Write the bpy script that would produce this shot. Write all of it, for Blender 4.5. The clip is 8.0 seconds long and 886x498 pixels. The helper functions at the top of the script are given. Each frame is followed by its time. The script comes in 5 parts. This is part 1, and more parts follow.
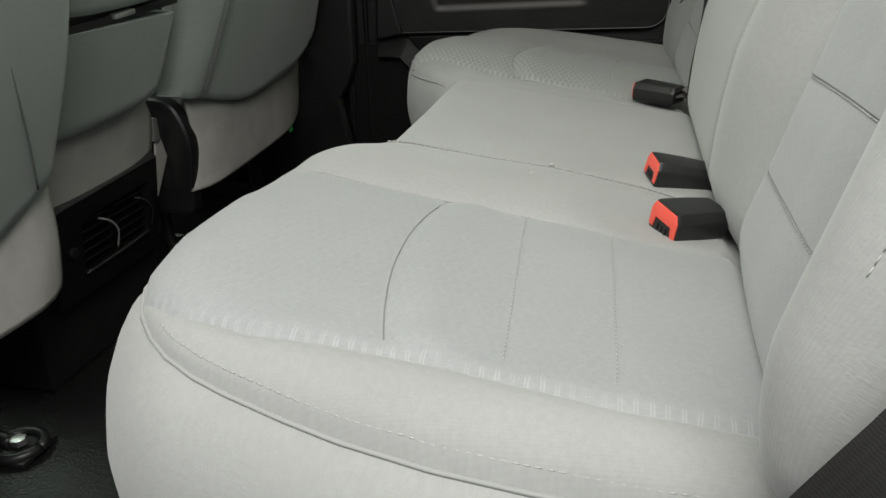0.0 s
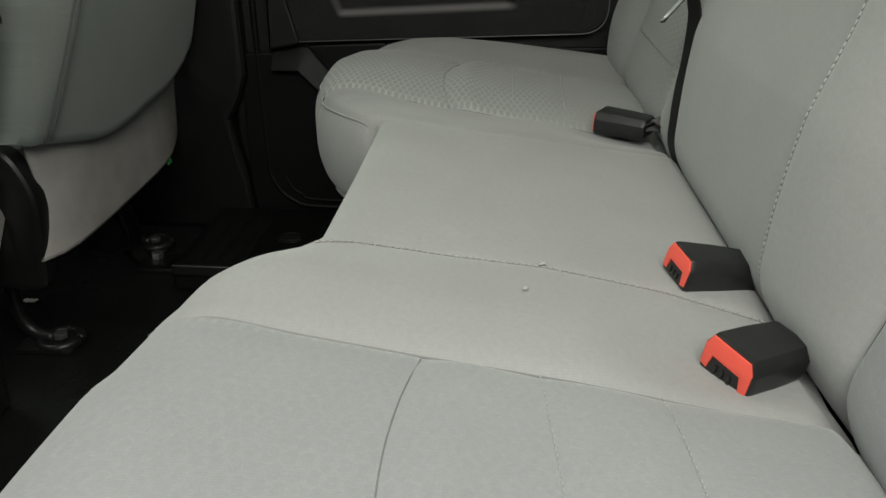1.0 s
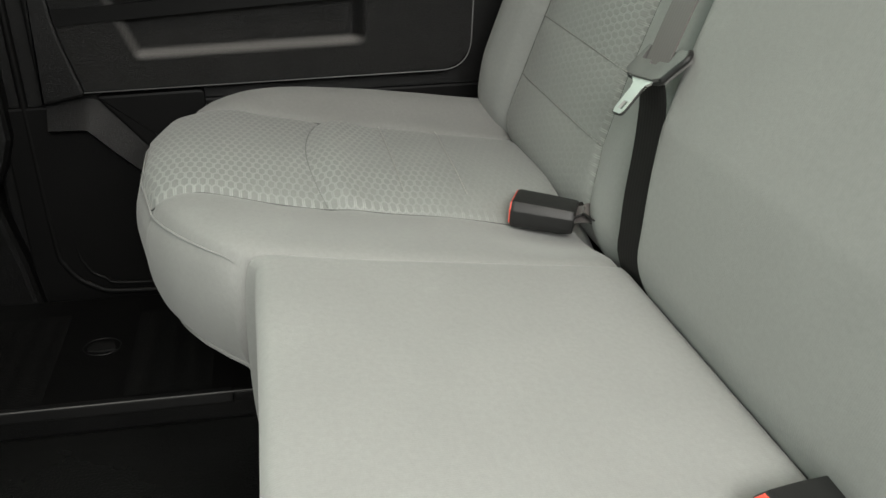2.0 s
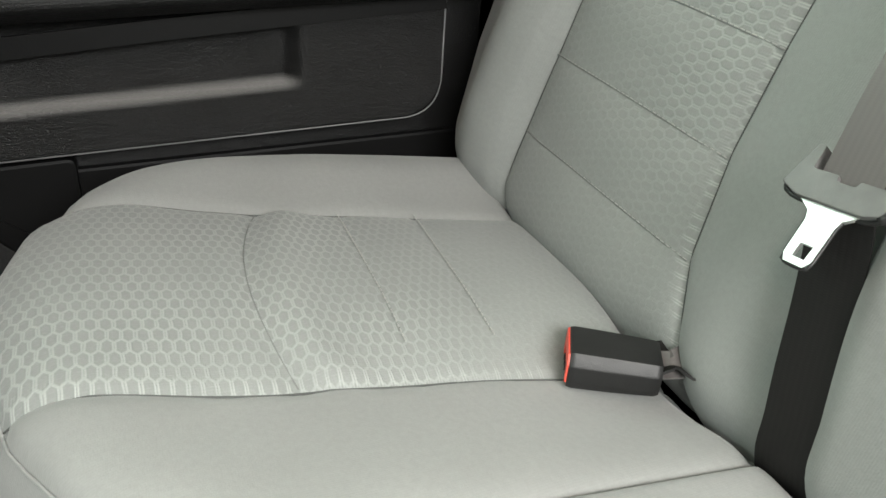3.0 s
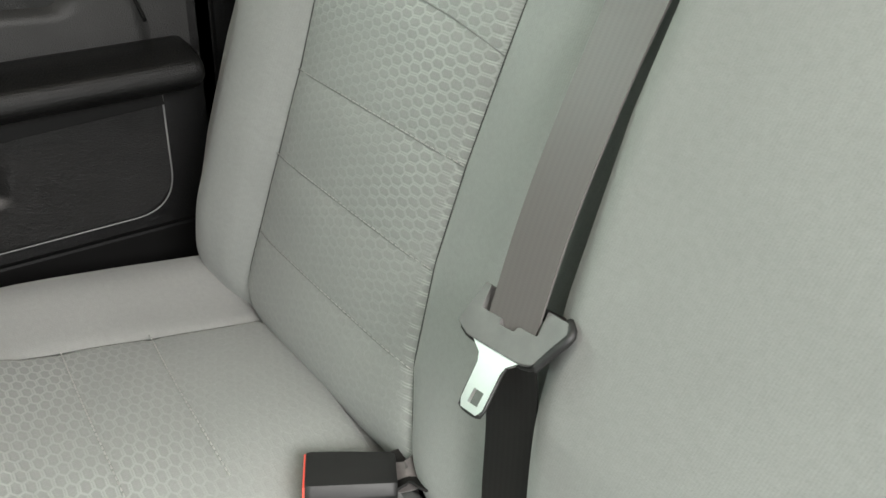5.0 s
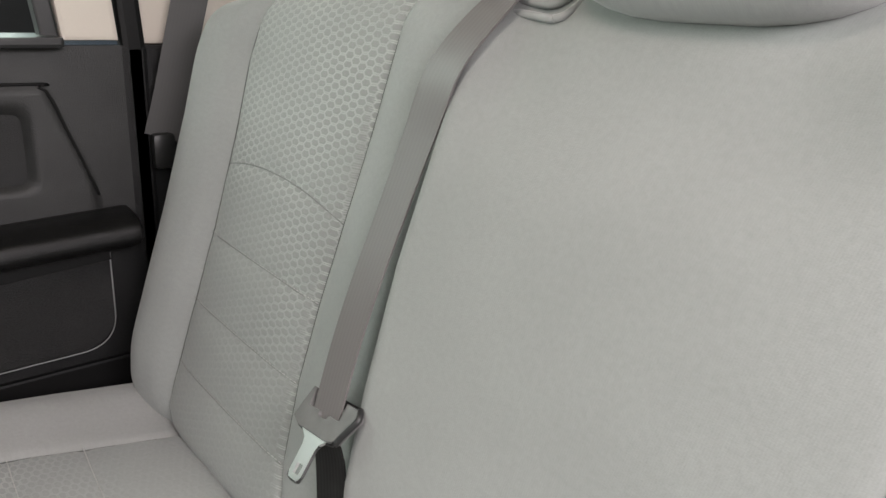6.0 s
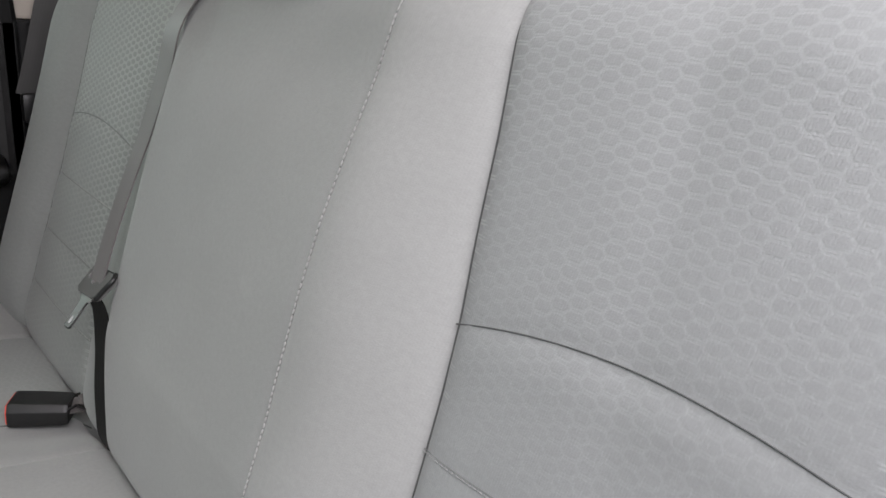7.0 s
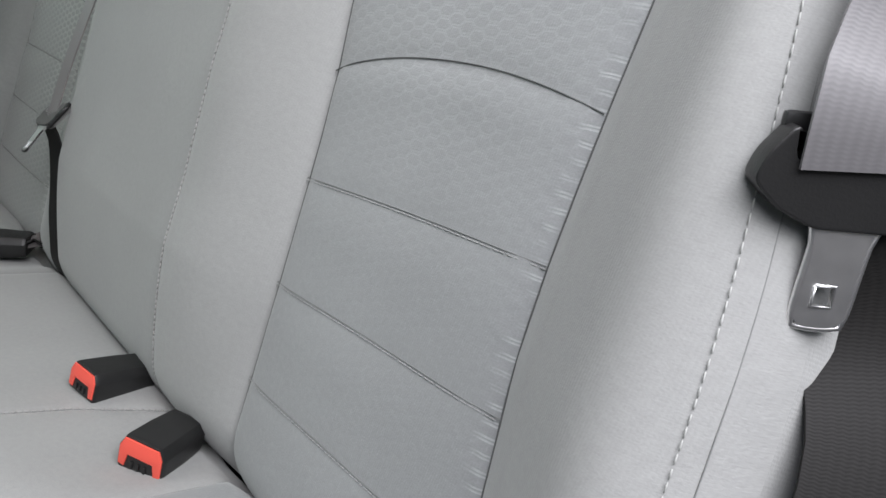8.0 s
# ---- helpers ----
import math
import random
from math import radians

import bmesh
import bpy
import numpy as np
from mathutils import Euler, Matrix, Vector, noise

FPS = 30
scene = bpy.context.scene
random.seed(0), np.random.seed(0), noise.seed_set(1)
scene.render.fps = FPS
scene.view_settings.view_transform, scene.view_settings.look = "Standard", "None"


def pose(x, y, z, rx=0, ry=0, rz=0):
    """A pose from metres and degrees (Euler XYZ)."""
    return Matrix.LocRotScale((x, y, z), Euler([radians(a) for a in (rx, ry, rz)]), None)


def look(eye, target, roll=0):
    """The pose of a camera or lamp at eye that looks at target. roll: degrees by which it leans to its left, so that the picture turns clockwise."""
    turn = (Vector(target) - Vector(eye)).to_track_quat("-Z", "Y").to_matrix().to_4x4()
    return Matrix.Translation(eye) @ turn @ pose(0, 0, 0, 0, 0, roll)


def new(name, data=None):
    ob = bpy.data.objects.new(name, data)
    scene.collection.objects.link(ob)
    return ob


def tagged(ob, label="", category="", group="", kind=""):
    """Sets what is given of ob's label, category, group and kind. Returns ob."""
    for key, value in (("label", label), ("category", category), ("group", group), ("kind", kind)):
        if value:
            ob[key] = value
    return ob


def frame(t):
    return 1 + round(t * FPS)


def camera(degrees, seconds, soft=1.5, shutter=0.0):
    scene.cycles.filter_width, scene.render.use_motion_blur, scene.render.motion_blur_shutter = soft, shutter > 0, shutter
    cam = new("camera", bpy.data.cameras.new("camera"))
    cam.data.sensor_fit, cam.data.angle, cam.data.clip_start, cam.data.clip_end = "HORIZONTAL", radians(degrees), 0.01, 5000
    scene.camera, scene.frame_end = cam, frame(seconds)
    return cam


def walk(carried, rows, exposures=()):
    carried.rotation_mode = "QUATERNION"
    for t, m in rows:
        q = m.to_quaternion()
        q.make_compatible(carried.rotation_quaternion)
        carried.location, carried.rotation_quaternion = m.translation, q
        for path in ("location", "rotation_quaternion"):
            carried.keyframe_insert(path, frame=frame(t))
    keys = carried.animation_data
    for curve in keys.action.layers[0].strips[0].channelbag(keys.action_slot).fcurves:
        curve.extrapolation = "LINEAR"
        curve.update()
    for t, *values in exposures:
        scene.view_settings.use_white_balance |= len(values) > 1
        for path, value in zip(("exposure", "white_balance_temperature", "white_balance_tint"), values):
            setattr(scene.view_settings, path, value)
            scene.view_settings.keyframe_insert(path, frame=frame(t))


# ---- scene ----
cam = camera(58.8, 8.0)
PATH = [
    (0, (0.0234, -1.0436, 0.6552), (-0.4423, 1.0577, -0.2656), -0.3),
    (0.5, (-0.0292, -0.9243, 0.6599), (-0.3955, 1.1817, -0.2937), -0.1),
    (1, (-0.0831, -0.7757, 0.6751), (-0.2281, 1.3455, -0.303), 0.4),
    (1.5, (-0.1486, -0.6388, 0.7102), (0.0351, 1.4613, -0.3077), 1.6),
    (2, (-0.2083, -0.4715, 0.7476), (0.2773, 1.5526, -0.3206), 2.4),
    (2.2, (-0.2083, -0.4095, 0.7652), (0.3463, 1.5877, -0.3206), 2.4),
    (3.3, (-0.2375, -0.0269, 0.7102), (0.6271, 1.8474, -0.392), 3.9),
    (3.5, (-0.227, 0.0117, 0.6844), (0.6727, 1.8919, -0.3791), 3.3),
    (4, (-0.1825, 0.0398, 0.6716), (0.8845, 1.8205, -0.4083), 4.1),
    (4.5, (-0.1392, -0.0316, 0.7593), (1.0413, 1.6556, -0.351), 2.5),
    (5, (-0.1299, -0.11, 0.8389), (1.1033, 1.5432, -0.2656), 2.5),
    (5.2, (-0.1427, -0.1462, 0.8775), (1.1185, 1.5128, -0.186), 2.2),
    (6.3, (-0.1357, -0.4329, 0.9126), (1.2308, 1.3549, 0.2691), 2.0),
    (6.5, (-0.1205, -0.5043, 0.9091), (1.2507, 1.2776, 0.2609), 1.5),
    (7, (-0.0831, -0.7078, 0.8927), (1.3291, 1.0308, 0.2164), 3.4),
    (7.2, (-0.0819, -0.778, 0.8646), (1.356, 0.9419, 0.193), 3.7),
    (7.5, (-0.0866, -0.8342, 0.8143), (1.3467, 0.8834, 0.1275), 3.9),
    (7.8, (-0.0971, -0.867, 0.7851), (1.3373, 0.8424, 0.0796), 4.3),
    (8, (-0.1018, -0.8822, 0.7628), (1.3338, 0.8213, 0.0491), 5.5),
]
EXPOSURES = [(0, -0.2, 6650, 4), (0.5, -0.45, 6700, 4), (1.0, -0.33, 6750, 3), (1.5, 0.02, 6800, 3), (2.2, 0.5, 6720, 5), (3.3, 1.0, 6600, 5), (4.0, 1.0, 6600, 5), (5.2, 0.95, 6620, 8), (6.4, 0.4, 6640, 17), (7.0, -0.1, 6380, 15), (8, -0.15, 6220, 12)]
walk(cam, [(t, look(eye, target, roll)) for t, eye, target, roll in PATH], EXPOSURES)
CREAM = (0.62, 0.56, 0.49)


# ---- world and light ----
world = bpy.data.worlds.new("sky")
scene.world = world
world.use_nodes = True
wn = world.node_tree.nodes
sky = wn.new("ShaderNodeTexSky")
sky.sky_type = "NISHITA"
sky.sun_disc = False
sky.sun_elevation = radians(40)
sky.sun_rotation = radians(197)
world.node_tree.links.new(sky.outputs[0], wn["Background"].inputs[0])
wn["Background"].inputs[1].default_value = 0.035


def area(name, eye, target, sx, sy, watts, colour):
    data = bpy.data.lights.new(name, "AREA")
    data.shape, data.size, data.size_y, data.energy, data.color = "RECTANGLE", sx, sy, watts, colour
    ob = new(name, data)
    ob.matrix_world = look(eye, target)
    return ob


area("door_daylight", (-0.04, -1.14, 1.32), (0.02, -0.5, 0.44), 1.1, 0.65, 26.0, (1.0, 0.975, 0.985))
area("windscreen_daylight", (-1.45, 0.25, 1.18), (0.2, 0.25, 0.7), 1.0, 0.4, 6.2, (0.86, 1.0, 0.91))
area("far_window_daylight", (-0.25, 1.05, 1.08), (-0.1, 0.0, 0.5), 0.75, 0.34, 2.4, (0.84, 1.0, 0.9))
area("rear_window_daylight", (0.62, 0.0, 1.2), (0.0, 0.0, 0.75), 1.2, 0.34, 0.7, (0.86, 1.0, 0.9))
DOME = (-0.2, 0.0, 1.362)
area("dome_lamp_light", DOME, (-0.2, 0.0, 0.0), 0.13, 0.07, 0.95, (1.0, 0.82, 0.76))
sun = new("sun", bpy.data.lights.new("sun", "SUN"))
sun.data.energy, sun.data.angle, sun.data.color = 0.6, radians(14), (1.0, 0.97, 0.93)
sun.matrix_world = look((-0.5, -2.6, 2.2), (0, 0, 0))


# ---- materials ----
def nodes_of(name):
    m = bpy.data.materials.new(name)
    m.use_nodes = True
    nt = m.node_tree
    return m, nt, nt.nodes["Principled BSDF"]


def math_node(nt, op, a, b=None, c=None):
    n = nt.nodes.new("ShaderNodeMath")
    n.operation = op
    for i, v in enumerate((a, b, c)):
        if v is None:
            continue
        if isinstance(v, (int, float)):
            n.inputs[i].default_value = v
        else:
            nt.links.new(v, n.inputs[i])
    return n.outputs[0]


def noise_node(nt, vec, scale, detail=3.0, rough=0.55):
    n = nt.nodes.new("ShaderNodeTexNoise")
    n.inputs["Scale"].default_value, n.inputs["Detail"].default_value, n.inputs["Roughness"].default_value = scale, detail, rough
    nt.links.new(vec, n.inputs["Vector"])
    return n.outputs["Fac"]


def mix_colour(nt, fac, a, b):
    n = nt.nodes.new("ShaderNodeMix")
    n.data_type = "RGBA"
    for sock, v in ((n.inputs[0], fac), (n.inputs[6], a), (n.inputs[7], b)):
        if isinstance(v, tuple):
            sock.default_value = (*v, 1.0)
        elif isinstance(v, float):
            sock.default_value = v
        else:
            nt.links.new(v, sock)
    return n.outputs[2]


def ramp(nt, fac, lo, hi):
    n = nt.nodes.new("ShaderNodeMapRange")
    n.inputs[1].default_value, n.inputs[2].default_value = lo, hi
    nt.links.new(fac, n.inputs[0])
    return n.outputs[0]


def bump(nt, bsdf, height, strength, distance):
    n = nt.nodes.new("ShaderNodeBump")
    n.inputs["Strength"].default_value, n.inputs["Distance"].default_value = strength, distance
    nt.links.new(height, n.inputs["Height"])
    nt.links.new(n.outputs[0], bsdf.inputs["Normal"])


def rough_material(name, colour, rough, grain=400.0, depth=0.0004, vary=0.12, blotch=6.0, metal=0.0, stretch=(1, 1, 1), spec=0.5, worn=None):
    """A surface with fine grain relief and broad uneven tone."""
    m, nt, b = nodes_of(name)
    co = nt.nodes.new("ShaderNodeTexCoord").outputs["Object"]
    mp = nt.nodes.new("ShaderNodeMapping")
    mp.inputs["Scale"].default_value = stretch
    nt.links.new(co, mp.inputs[0])
    fine = noise_node(nt, mp.outputs[0], grain, 2.0)
    wide = noise_node(nt, co, blotch, 4.0)
    dark = tuple(v * (1 - vary) for v in colour)
    light = tuple(min(1.0, v * (1 + vary)) for v in colour)
    tone = mix_colour(nt, ramp(nt, wide, 0.3, 0.7), dark, light)
    tone = mix_colour(nt, math_node(nt, "MULTIPLY", ramp(nt, fine, 0.35, 0.65), 0.25), tone, dark)
    # pale tone mixed in by the Edge weight, a painted highlight on the door
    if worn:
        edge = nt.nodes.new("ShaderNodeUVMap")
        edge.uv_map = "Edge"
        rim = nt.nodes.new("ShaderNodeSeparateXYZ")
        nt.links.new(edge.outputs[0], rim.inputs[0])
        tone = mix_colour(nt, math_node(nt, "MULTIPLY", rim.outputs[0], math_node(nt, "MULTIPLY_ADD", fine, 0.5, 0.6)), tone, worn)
    nt.links.new(tone, b.inputs["Base Color"])
    nt.links.new(math_node(nt, "MULTIPLY_ADD", wide, 0.16, rough - 0.08), b.inputs["Roughness"])
    b.inputs["Metallic"].default_value = metal
    b.inputs["Specular IOR Level"].default_value = spec
    bump(nt, b, fine, 0.8, depth)
    return m


def uv_axes(nt):
    uv_node = nt.nodes.new("ShaderNodeUVMap")
    uv_node.uv_map = "UVMap"
    uv = uv_node.outputs[0]
    sep = nt.nodes.new("ShaderNodeSeparateXYZ")
    nt.links.new(uv, sep.inputs[0])
    return uv, sep.outputs[0], sep.outputs[1]


def knit_tone(nt, b, uv, u, v, colour, tone=None, height=None, rib=1650.0, pale=None):
    """Fine ribbed knit: thread rows, fuzz, soft stains and a soft sheen."""
    rows = math_node(nt, "SINE", math_node(nt, "MULTIPLY", math_node(nt, "ADD", u, math_node(nt, "MULTIPLY", v, 0.12)), rib * 2.0))
    cols = math_node(nt, "SINE", math_node(nt, "MULTIPLY", v, rib * 3.0))
    weave = math_node(nt, "MULTIPLY_ADD", math_node(nt, "ADD", rows, math_node(nt, "MULTIPLY", cols, 0.25)), 0.13, 0.5)
    fuzz = noise_node(nt, uv, 700.0, 2.0)
    wide = noise_node(nt, uv, 7.0, 4.0)
    stain = noise_node(nt, uv, 28.0, 3.0, 0.6)
    base = mix_colour(nt, ramp(nt, wide, 0.3, 0.7), tuple(c * 1.04 for c in colour), tuple(c * 1.18 for c in colour))
    mottle = noise_node(nt, uv, 190.0, 3.0, 0.7)
    base = mix_colour(nt, math_node(nt, "MULTIPLY", ramp(nt, mottle, 0.35, 0.7), 0.3), base, tuple(c * 0.8 for c in colour))
    if tone is not None:
        base = mix_colour(nt, tone, base, tuple(min(1.0, c * 1.5) for c in colour))
    if pale is not None:
        base = mix_colour(nt, pale, base, tuple(min(1.0, c * 2.1) for c in colour))
    rubbed_spot = ramp(nt, noise_node(nt, uv, 11.0, 5.0, 0.6), 0.62, 0.74)
    base = mix_colour(nt, math_node(nt, "MULTIPLY", rubbed_spot, 0.22), base, tuple(min(1.0, c * 1.45) for c in colour))
    base = mix_colour(nt, math_node(nt, "MULTIPLY", ramp(nt, stain, 0.62, 0.8), 0.25), base, tuple(c * 0.8 for c in colour))
    base = mix_colour(nt, math_node(nt, "MULTIPLY", math_node(nt, "MULTIPLY", weave, fuzz), 0.4), base, tuple(c * 0.6 for c in colour))
    nt.links.new(base, b.inputs["Base Color"])
    b.inputs["Roughness"].default_value = 0.85
    b.inputs["Specular IOR Level"].default_value = 0.25
    b.inputs["Sheen Weight"].default_value = 0.25
    b.inputs["Sheen Roughness"].default_value = 0.5
    total = math_node(nt, "ADD", math_node(nt, "MULTIPLY", weave, 0.35), math_node(nt, "MULTIPLY", fuzz, 0.5))
    if height is not None:
        total = math_node(nt, "ADD", total, height)
    bump(nt, b, total, 0.55, 0.0007)


def knit_material(name, colour):
    m, nt, b = nodes_of(name)
    uv, u, v = uv_axes(nt)
    knit_tone(nt, b, uv, u, v, colour)
    return m


def band(nt, x, a, b, c, d):
    """1 between b and c, falling to 0 at a and d."""
    return math_node(nt, "MULTIPLY", ramp(nt, x, a, b), math_node(nt, "SUBTRACT", 1.0, ramp(nt, x, c, d)))


def honeycomb_material(name, colour, across, along, faint=0.0, ticks=0.5, fade=(0.13, 0.25), rubbed=None):
    """Knit with a woven honeycomb of six-sided cells, parted by single pale threads at their slanting ends and by pale double
    threads at their long sides. u runs across the seat, v along it. fade: the stretch of v over which the rubbed threads grow crisp;
    rubbed: a stretch of u, from crisp to rubbed, below the v at which the cloth is crisp all over."""
    m, nt, b = nodes_of(name)
    uv, u, v = uv_axes(nt)
    M = lambda op, a, c=None, d=None: math_node(nt, op, a, c, d)
    stray = M("MULTIPLY", M("SUBTRACT", noise_node(nt, uv, 45.0, 2.0), 0.5), 0.35)
    parts, cores = [], []
    for shift in (0.0, 0.5):
        au = M("ABSOLUTE", M("SUBTRACT", M("FRACT", M("ADD", M("DIVIDE", u, across), shift)), 0.5))
        av = M("ABSOLUTE", M("SUBTRACT", M("FRACT", M("ADD", M("ADD", M("DIVIDE", v, along), stray), shift)), 0.5))
        ends = M("ADD", M("MULTIPLY", au, 3.0), av)
        within = M("LESS_THAN", ends, 1.0)
        side = band(nt, av, 0.29, 0.37, 0.45, 0.52)
        parts.append(M("MULTIPLY", within, M("MAXIMUM", side, ramp(nt, ends, 0.74, 0.92))))
        cores.append(M("MULTIPLY", within, M("SUBTRACT", 1.0, ramp(nt, M("MAXIMUM", M("MULTIPLY", av, 2.3), ends), 0.5, 0.85))))
    line, core = M("ADD", parts[0], parts[1]), M("ADD", cores[0], cores[1])
    wear = ramp(nt, noise_node(nt, uv, 9.0, 3.0), 0.34, 0.62)
    crisp = ramp(nt, v, *fade)
    if rubbed:
        crisp = M("MULTIPLY", crisp, M("MAXIMUM", ramp(nt, v, rubbed[2], rubbed[2] + 0.06), M("SUBTRACT", 1.0, M("MULTIPLY", ramp(nt, u, rubbed[0], rubbed[1]), 0.92))))
    keep = M("MULTIPLY", M("MULTIPLY_ADD", wear, 0.55, 0.45), M("MULTIPLY_ADD", crisp, 0.86, 0.14))
    keep = M("MULTIPLY", keep, 1.0 - faint)
    # pale pulled threads where the insert is sewn in
    edge = nt.nodes.new("ShaderNodeUVMap")
    edge.uv_map = "Edge"
    rim = nt.nodes.new("ShaderNodeSeparateXYZ")
    nt.links.new(edge.outputs[0], rim.inputs[0])
    reach = M("MULTIPLY_ADD", noise_node(nt, uv, 90.0, 2.0), 0.02, 0.001)
    near = M("SUBTRACT", 1.0, ramp(nt, M("DIVIDE", rim.outputs[0], reach), 0.5, 1.2))
    pair = M("ABSOLUTE", M("SUBTRACT", M("FRACT", M("ADD", M("DIVIDE", v, along), stray)), 0.5))
    comb = band(nt, pair, 0.3, 0.36, 0.42, 0.48)
    loose = ramp(nt, noise_node(nt, uv, 35.0, 2.0), 0.36, 0.55)
    pulled = M("MULTIPLY", M("MULTIPLY", M("MULTIPLY", near, comb), loose), ticks)
    ribs = nt.nodes.new("ShaderNodeMapping")
    ribs.inputs["Scale"].default_value = (1.0, 0.32, 1.0)
    nt.links.new(uv, ribs.inputs[0])
    fleck = M("MULTIPLY", ramp(nt, noise_node(nt, ribs.outputs[0], 620.0, 2.0, 0.6), 0.54, 0.72), 0.25)
    thread = M("ADD", M("MULTIPLY", line, keep), fleck)
    height = M("MULTIPLY", M("SUBTRACT", line, M("MULTIPLY", core, 0.35)), M("MULTIPLY_ADD", keep, 0.8, 0.2 * (1.0 - faint)))
    height = M("MULTIPLY", height, 1.0 - 0.5 * faint)
    height = M("ADD", height, M("MULTIPLY", pulled, 0.5))
    knit_tone(nt, b, uv, u, v, colour, thread, height, pale=pulled)
    return m


def webbing_material(name, colour, sheen=0.2, rough=0.42, spec=0.5, relief=0.5, plain=1.0):
    m, nt, b = nodes_of(name)
    uv, u, v = uv_axes(nt)
    ribs = math_node(nt, "SINE", math_node(nt, "MULTIPLY", u, 2 * math.pi / 0.0047))
    saw = math_node(nt, "SINE", math_node(nt, "ADD", math_node(nt, "MULTIPLY", v, 2 * math.pi / 0.0017), math_node(nt, "MULTIPLY", ribs, 0.9)))
    h = math_node(nt, "MULTIPLY_ADD", math_node(nt, "ADD", ribs, math_node(nt, "MULTIPLY", saw, 0.5)), 0.25 * plain, 0.5)
    nt.links.new(mix_colour(nt, h, tuple(c * 0.75 for c in colour), tuple(c * 1.15 for c in colour)), b.inputs["Base Color"])
    b.inputs["Roughness"].default_value = rough
    b.inputs["Sheen Weight"].default_value = sheen
    b.inputs["Specular IOR Level"].default_value = spec
    bump(nt, b, h, relief, 0.0006)
    return m


def metal_material(name, colour, rough):
    m, nt, b = nodes_of(name)
    co = nt.nodes.new("ShaderNodeTexCoord").outputs["Object"]
    scuff = noise_node(nt, co, 160.0, 4.0)
    nt.links.new(mix_colour(nt, scuff, tuple(c * 0.93 for c in colour), colour), b.inputs["Base Color"])
    nt.links.new(math_node(nt, "MULTIPLY_ADD", scuff, 0.08, rough - 0.04), b.inputs["Roughness"])
    b.inputs["Metallic"].default_value = 1.0
    return m


def glass_material(name):
    m, nt, b = nodes_of(name)
    b.inputs["Transmission Weight"].default_value = 1.0
    b.inputs["Roughness"].default_value = 0.0
    b.inputs["IOR"].default_value = 1.05
    b.inputs["Base Color"].default_value = (0.93, 0.96, 0.94, 1)
    return m


CLOTH = (0.28, 0.284, 0.275)
KNIT = knit_material("grey_knit", CLOTH)
WEAVE = (0.262, 0.274, 0.262)
FADED = (0.255, 0.264, 0.262)
HONEY = honeycomb_material("grey_honeycomb_knit", WEAVE, 0.024, 0.0094, 0.15, 0.3, (0.17, 0.28))
HONEY_RIGHT = honeycomb_material("part_rubbed_honeycomb_knit", WEAVE, 0.024, 0.0094, 0.05, 0.4, (0.1, 0.3), (0.36, 0.52, 0.33))
HONEY_WORN = honeycomb_material("worn_honeycomb_knit", FADED, 0.024, 0.0094, 0.9, 0.22)
HONEY_BACK = honeycomb_material("rubbed_honeycomb_knit", FADED, 0.024, 0.0094, 0.66, 0.42, (0.25, 0.5))
# darkened copy of the grey knit, shade for the backrest's middle panel
SHADED_KNIT = knit_material("shaded_grey_knit", (0.238, 0.245, 0.236))
KNIT_RIGHT = knit_material("cool_grey_knit", (0.27, 0.281, 0.271))
# seat cloth darkened and greened: the weak light on the front seat backs
FRONT_SHADED_KNIT = knit_material("shaded_front_knit", (0.168, 0.188, 0.172))
STITCH = rough_material("pale_stitch", (0.42, 0.42, 0.4), 0.8, 900.0, 0.0002)
FELT = rough_material("grey_felt", (0.36, 0.345, 0.325), 0.95, 500.0, 0.0008, 0.1, 20.0, spec=0.1)
ROW_PALE = rough_material("pale_row_thread", (0.36, 0.365, 0.35), 0.8, 900.0, 0.0002)
THREAD = rough_material("pale_thread", (0.325, 0.323, 0.312), 0.7, 900.0, 0.0002)
ROW = rough_material("row_seam_grey", (0.2, 0.205, 0.2), 0.9, 900.0, 0.0002)
SEAM = rough_material("dark_seam", (0.1, 0.103, 0.1), 0.9, 900.0, 0.0002)
BLACK = rough_material("black_grained_plastic", (0.005, 0.005, 0.005), 0.36, 700.0, 0.001, 0.3, 9.0, stretch=(0.6, 1, 1.6), spec=0.35)
# the pale last colour paints the highlight on the map pocket's lip
DOOR = rough_material("lit_lip_door_plastic", (0.0055, 0.0055, 0.0055), 0.34, 640.0, 0.0023, 0.7, 14.0, stretch=(0.4, 1, 2.0), spec=0.5, worn=(0.3, 0.29, 0.28))
BLACK_SMOOTH = rough_material("black_smooth_plastic", (0.012, 0.012, 0.012), 0.38, 900.0, 0.0001, 0.15)
CASE = rough_material("buckle_plastic", (0.014, 0.014, 0.014), 0.42, 1400.0, 0.00025, 0.2, 60.0)
GRIP = rough_material("grey_black_plastic", (0.13, 0.128, 0.124), 0.34, 1200.0, 0.0001, 0.15, 60.0)
RED = rough_material("red_button_plastic", (0.8, 0.1, 0.068), 0.4, 900.0, 0.0001, 0.06)
VINYL = rough_material("black_floor_vinyl", (0.01, 0.0105, 0.01), 0.26, 280.0, 0.0018, 0.25, 5.0)
RUBBER = rough_material("black_rubber", (0.006, 0.006, 0.006), 0.5, 300.0, 0.0002, 0.1, spec=0.2)
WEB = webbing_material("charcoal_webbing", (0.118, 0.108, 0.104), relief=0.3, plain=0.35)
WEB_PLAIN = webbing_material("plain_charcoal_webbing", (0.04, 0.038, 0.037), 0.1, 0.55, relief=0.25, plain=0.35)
# dark webbing: black buckle stalks, and lap runs with shade painted in
WEB_DARK = webbing_material("shaded_black_webbing", (0.012, 0.0115, 0.011), 0.0, 0.6, 0.22, 0.4, 0.6)
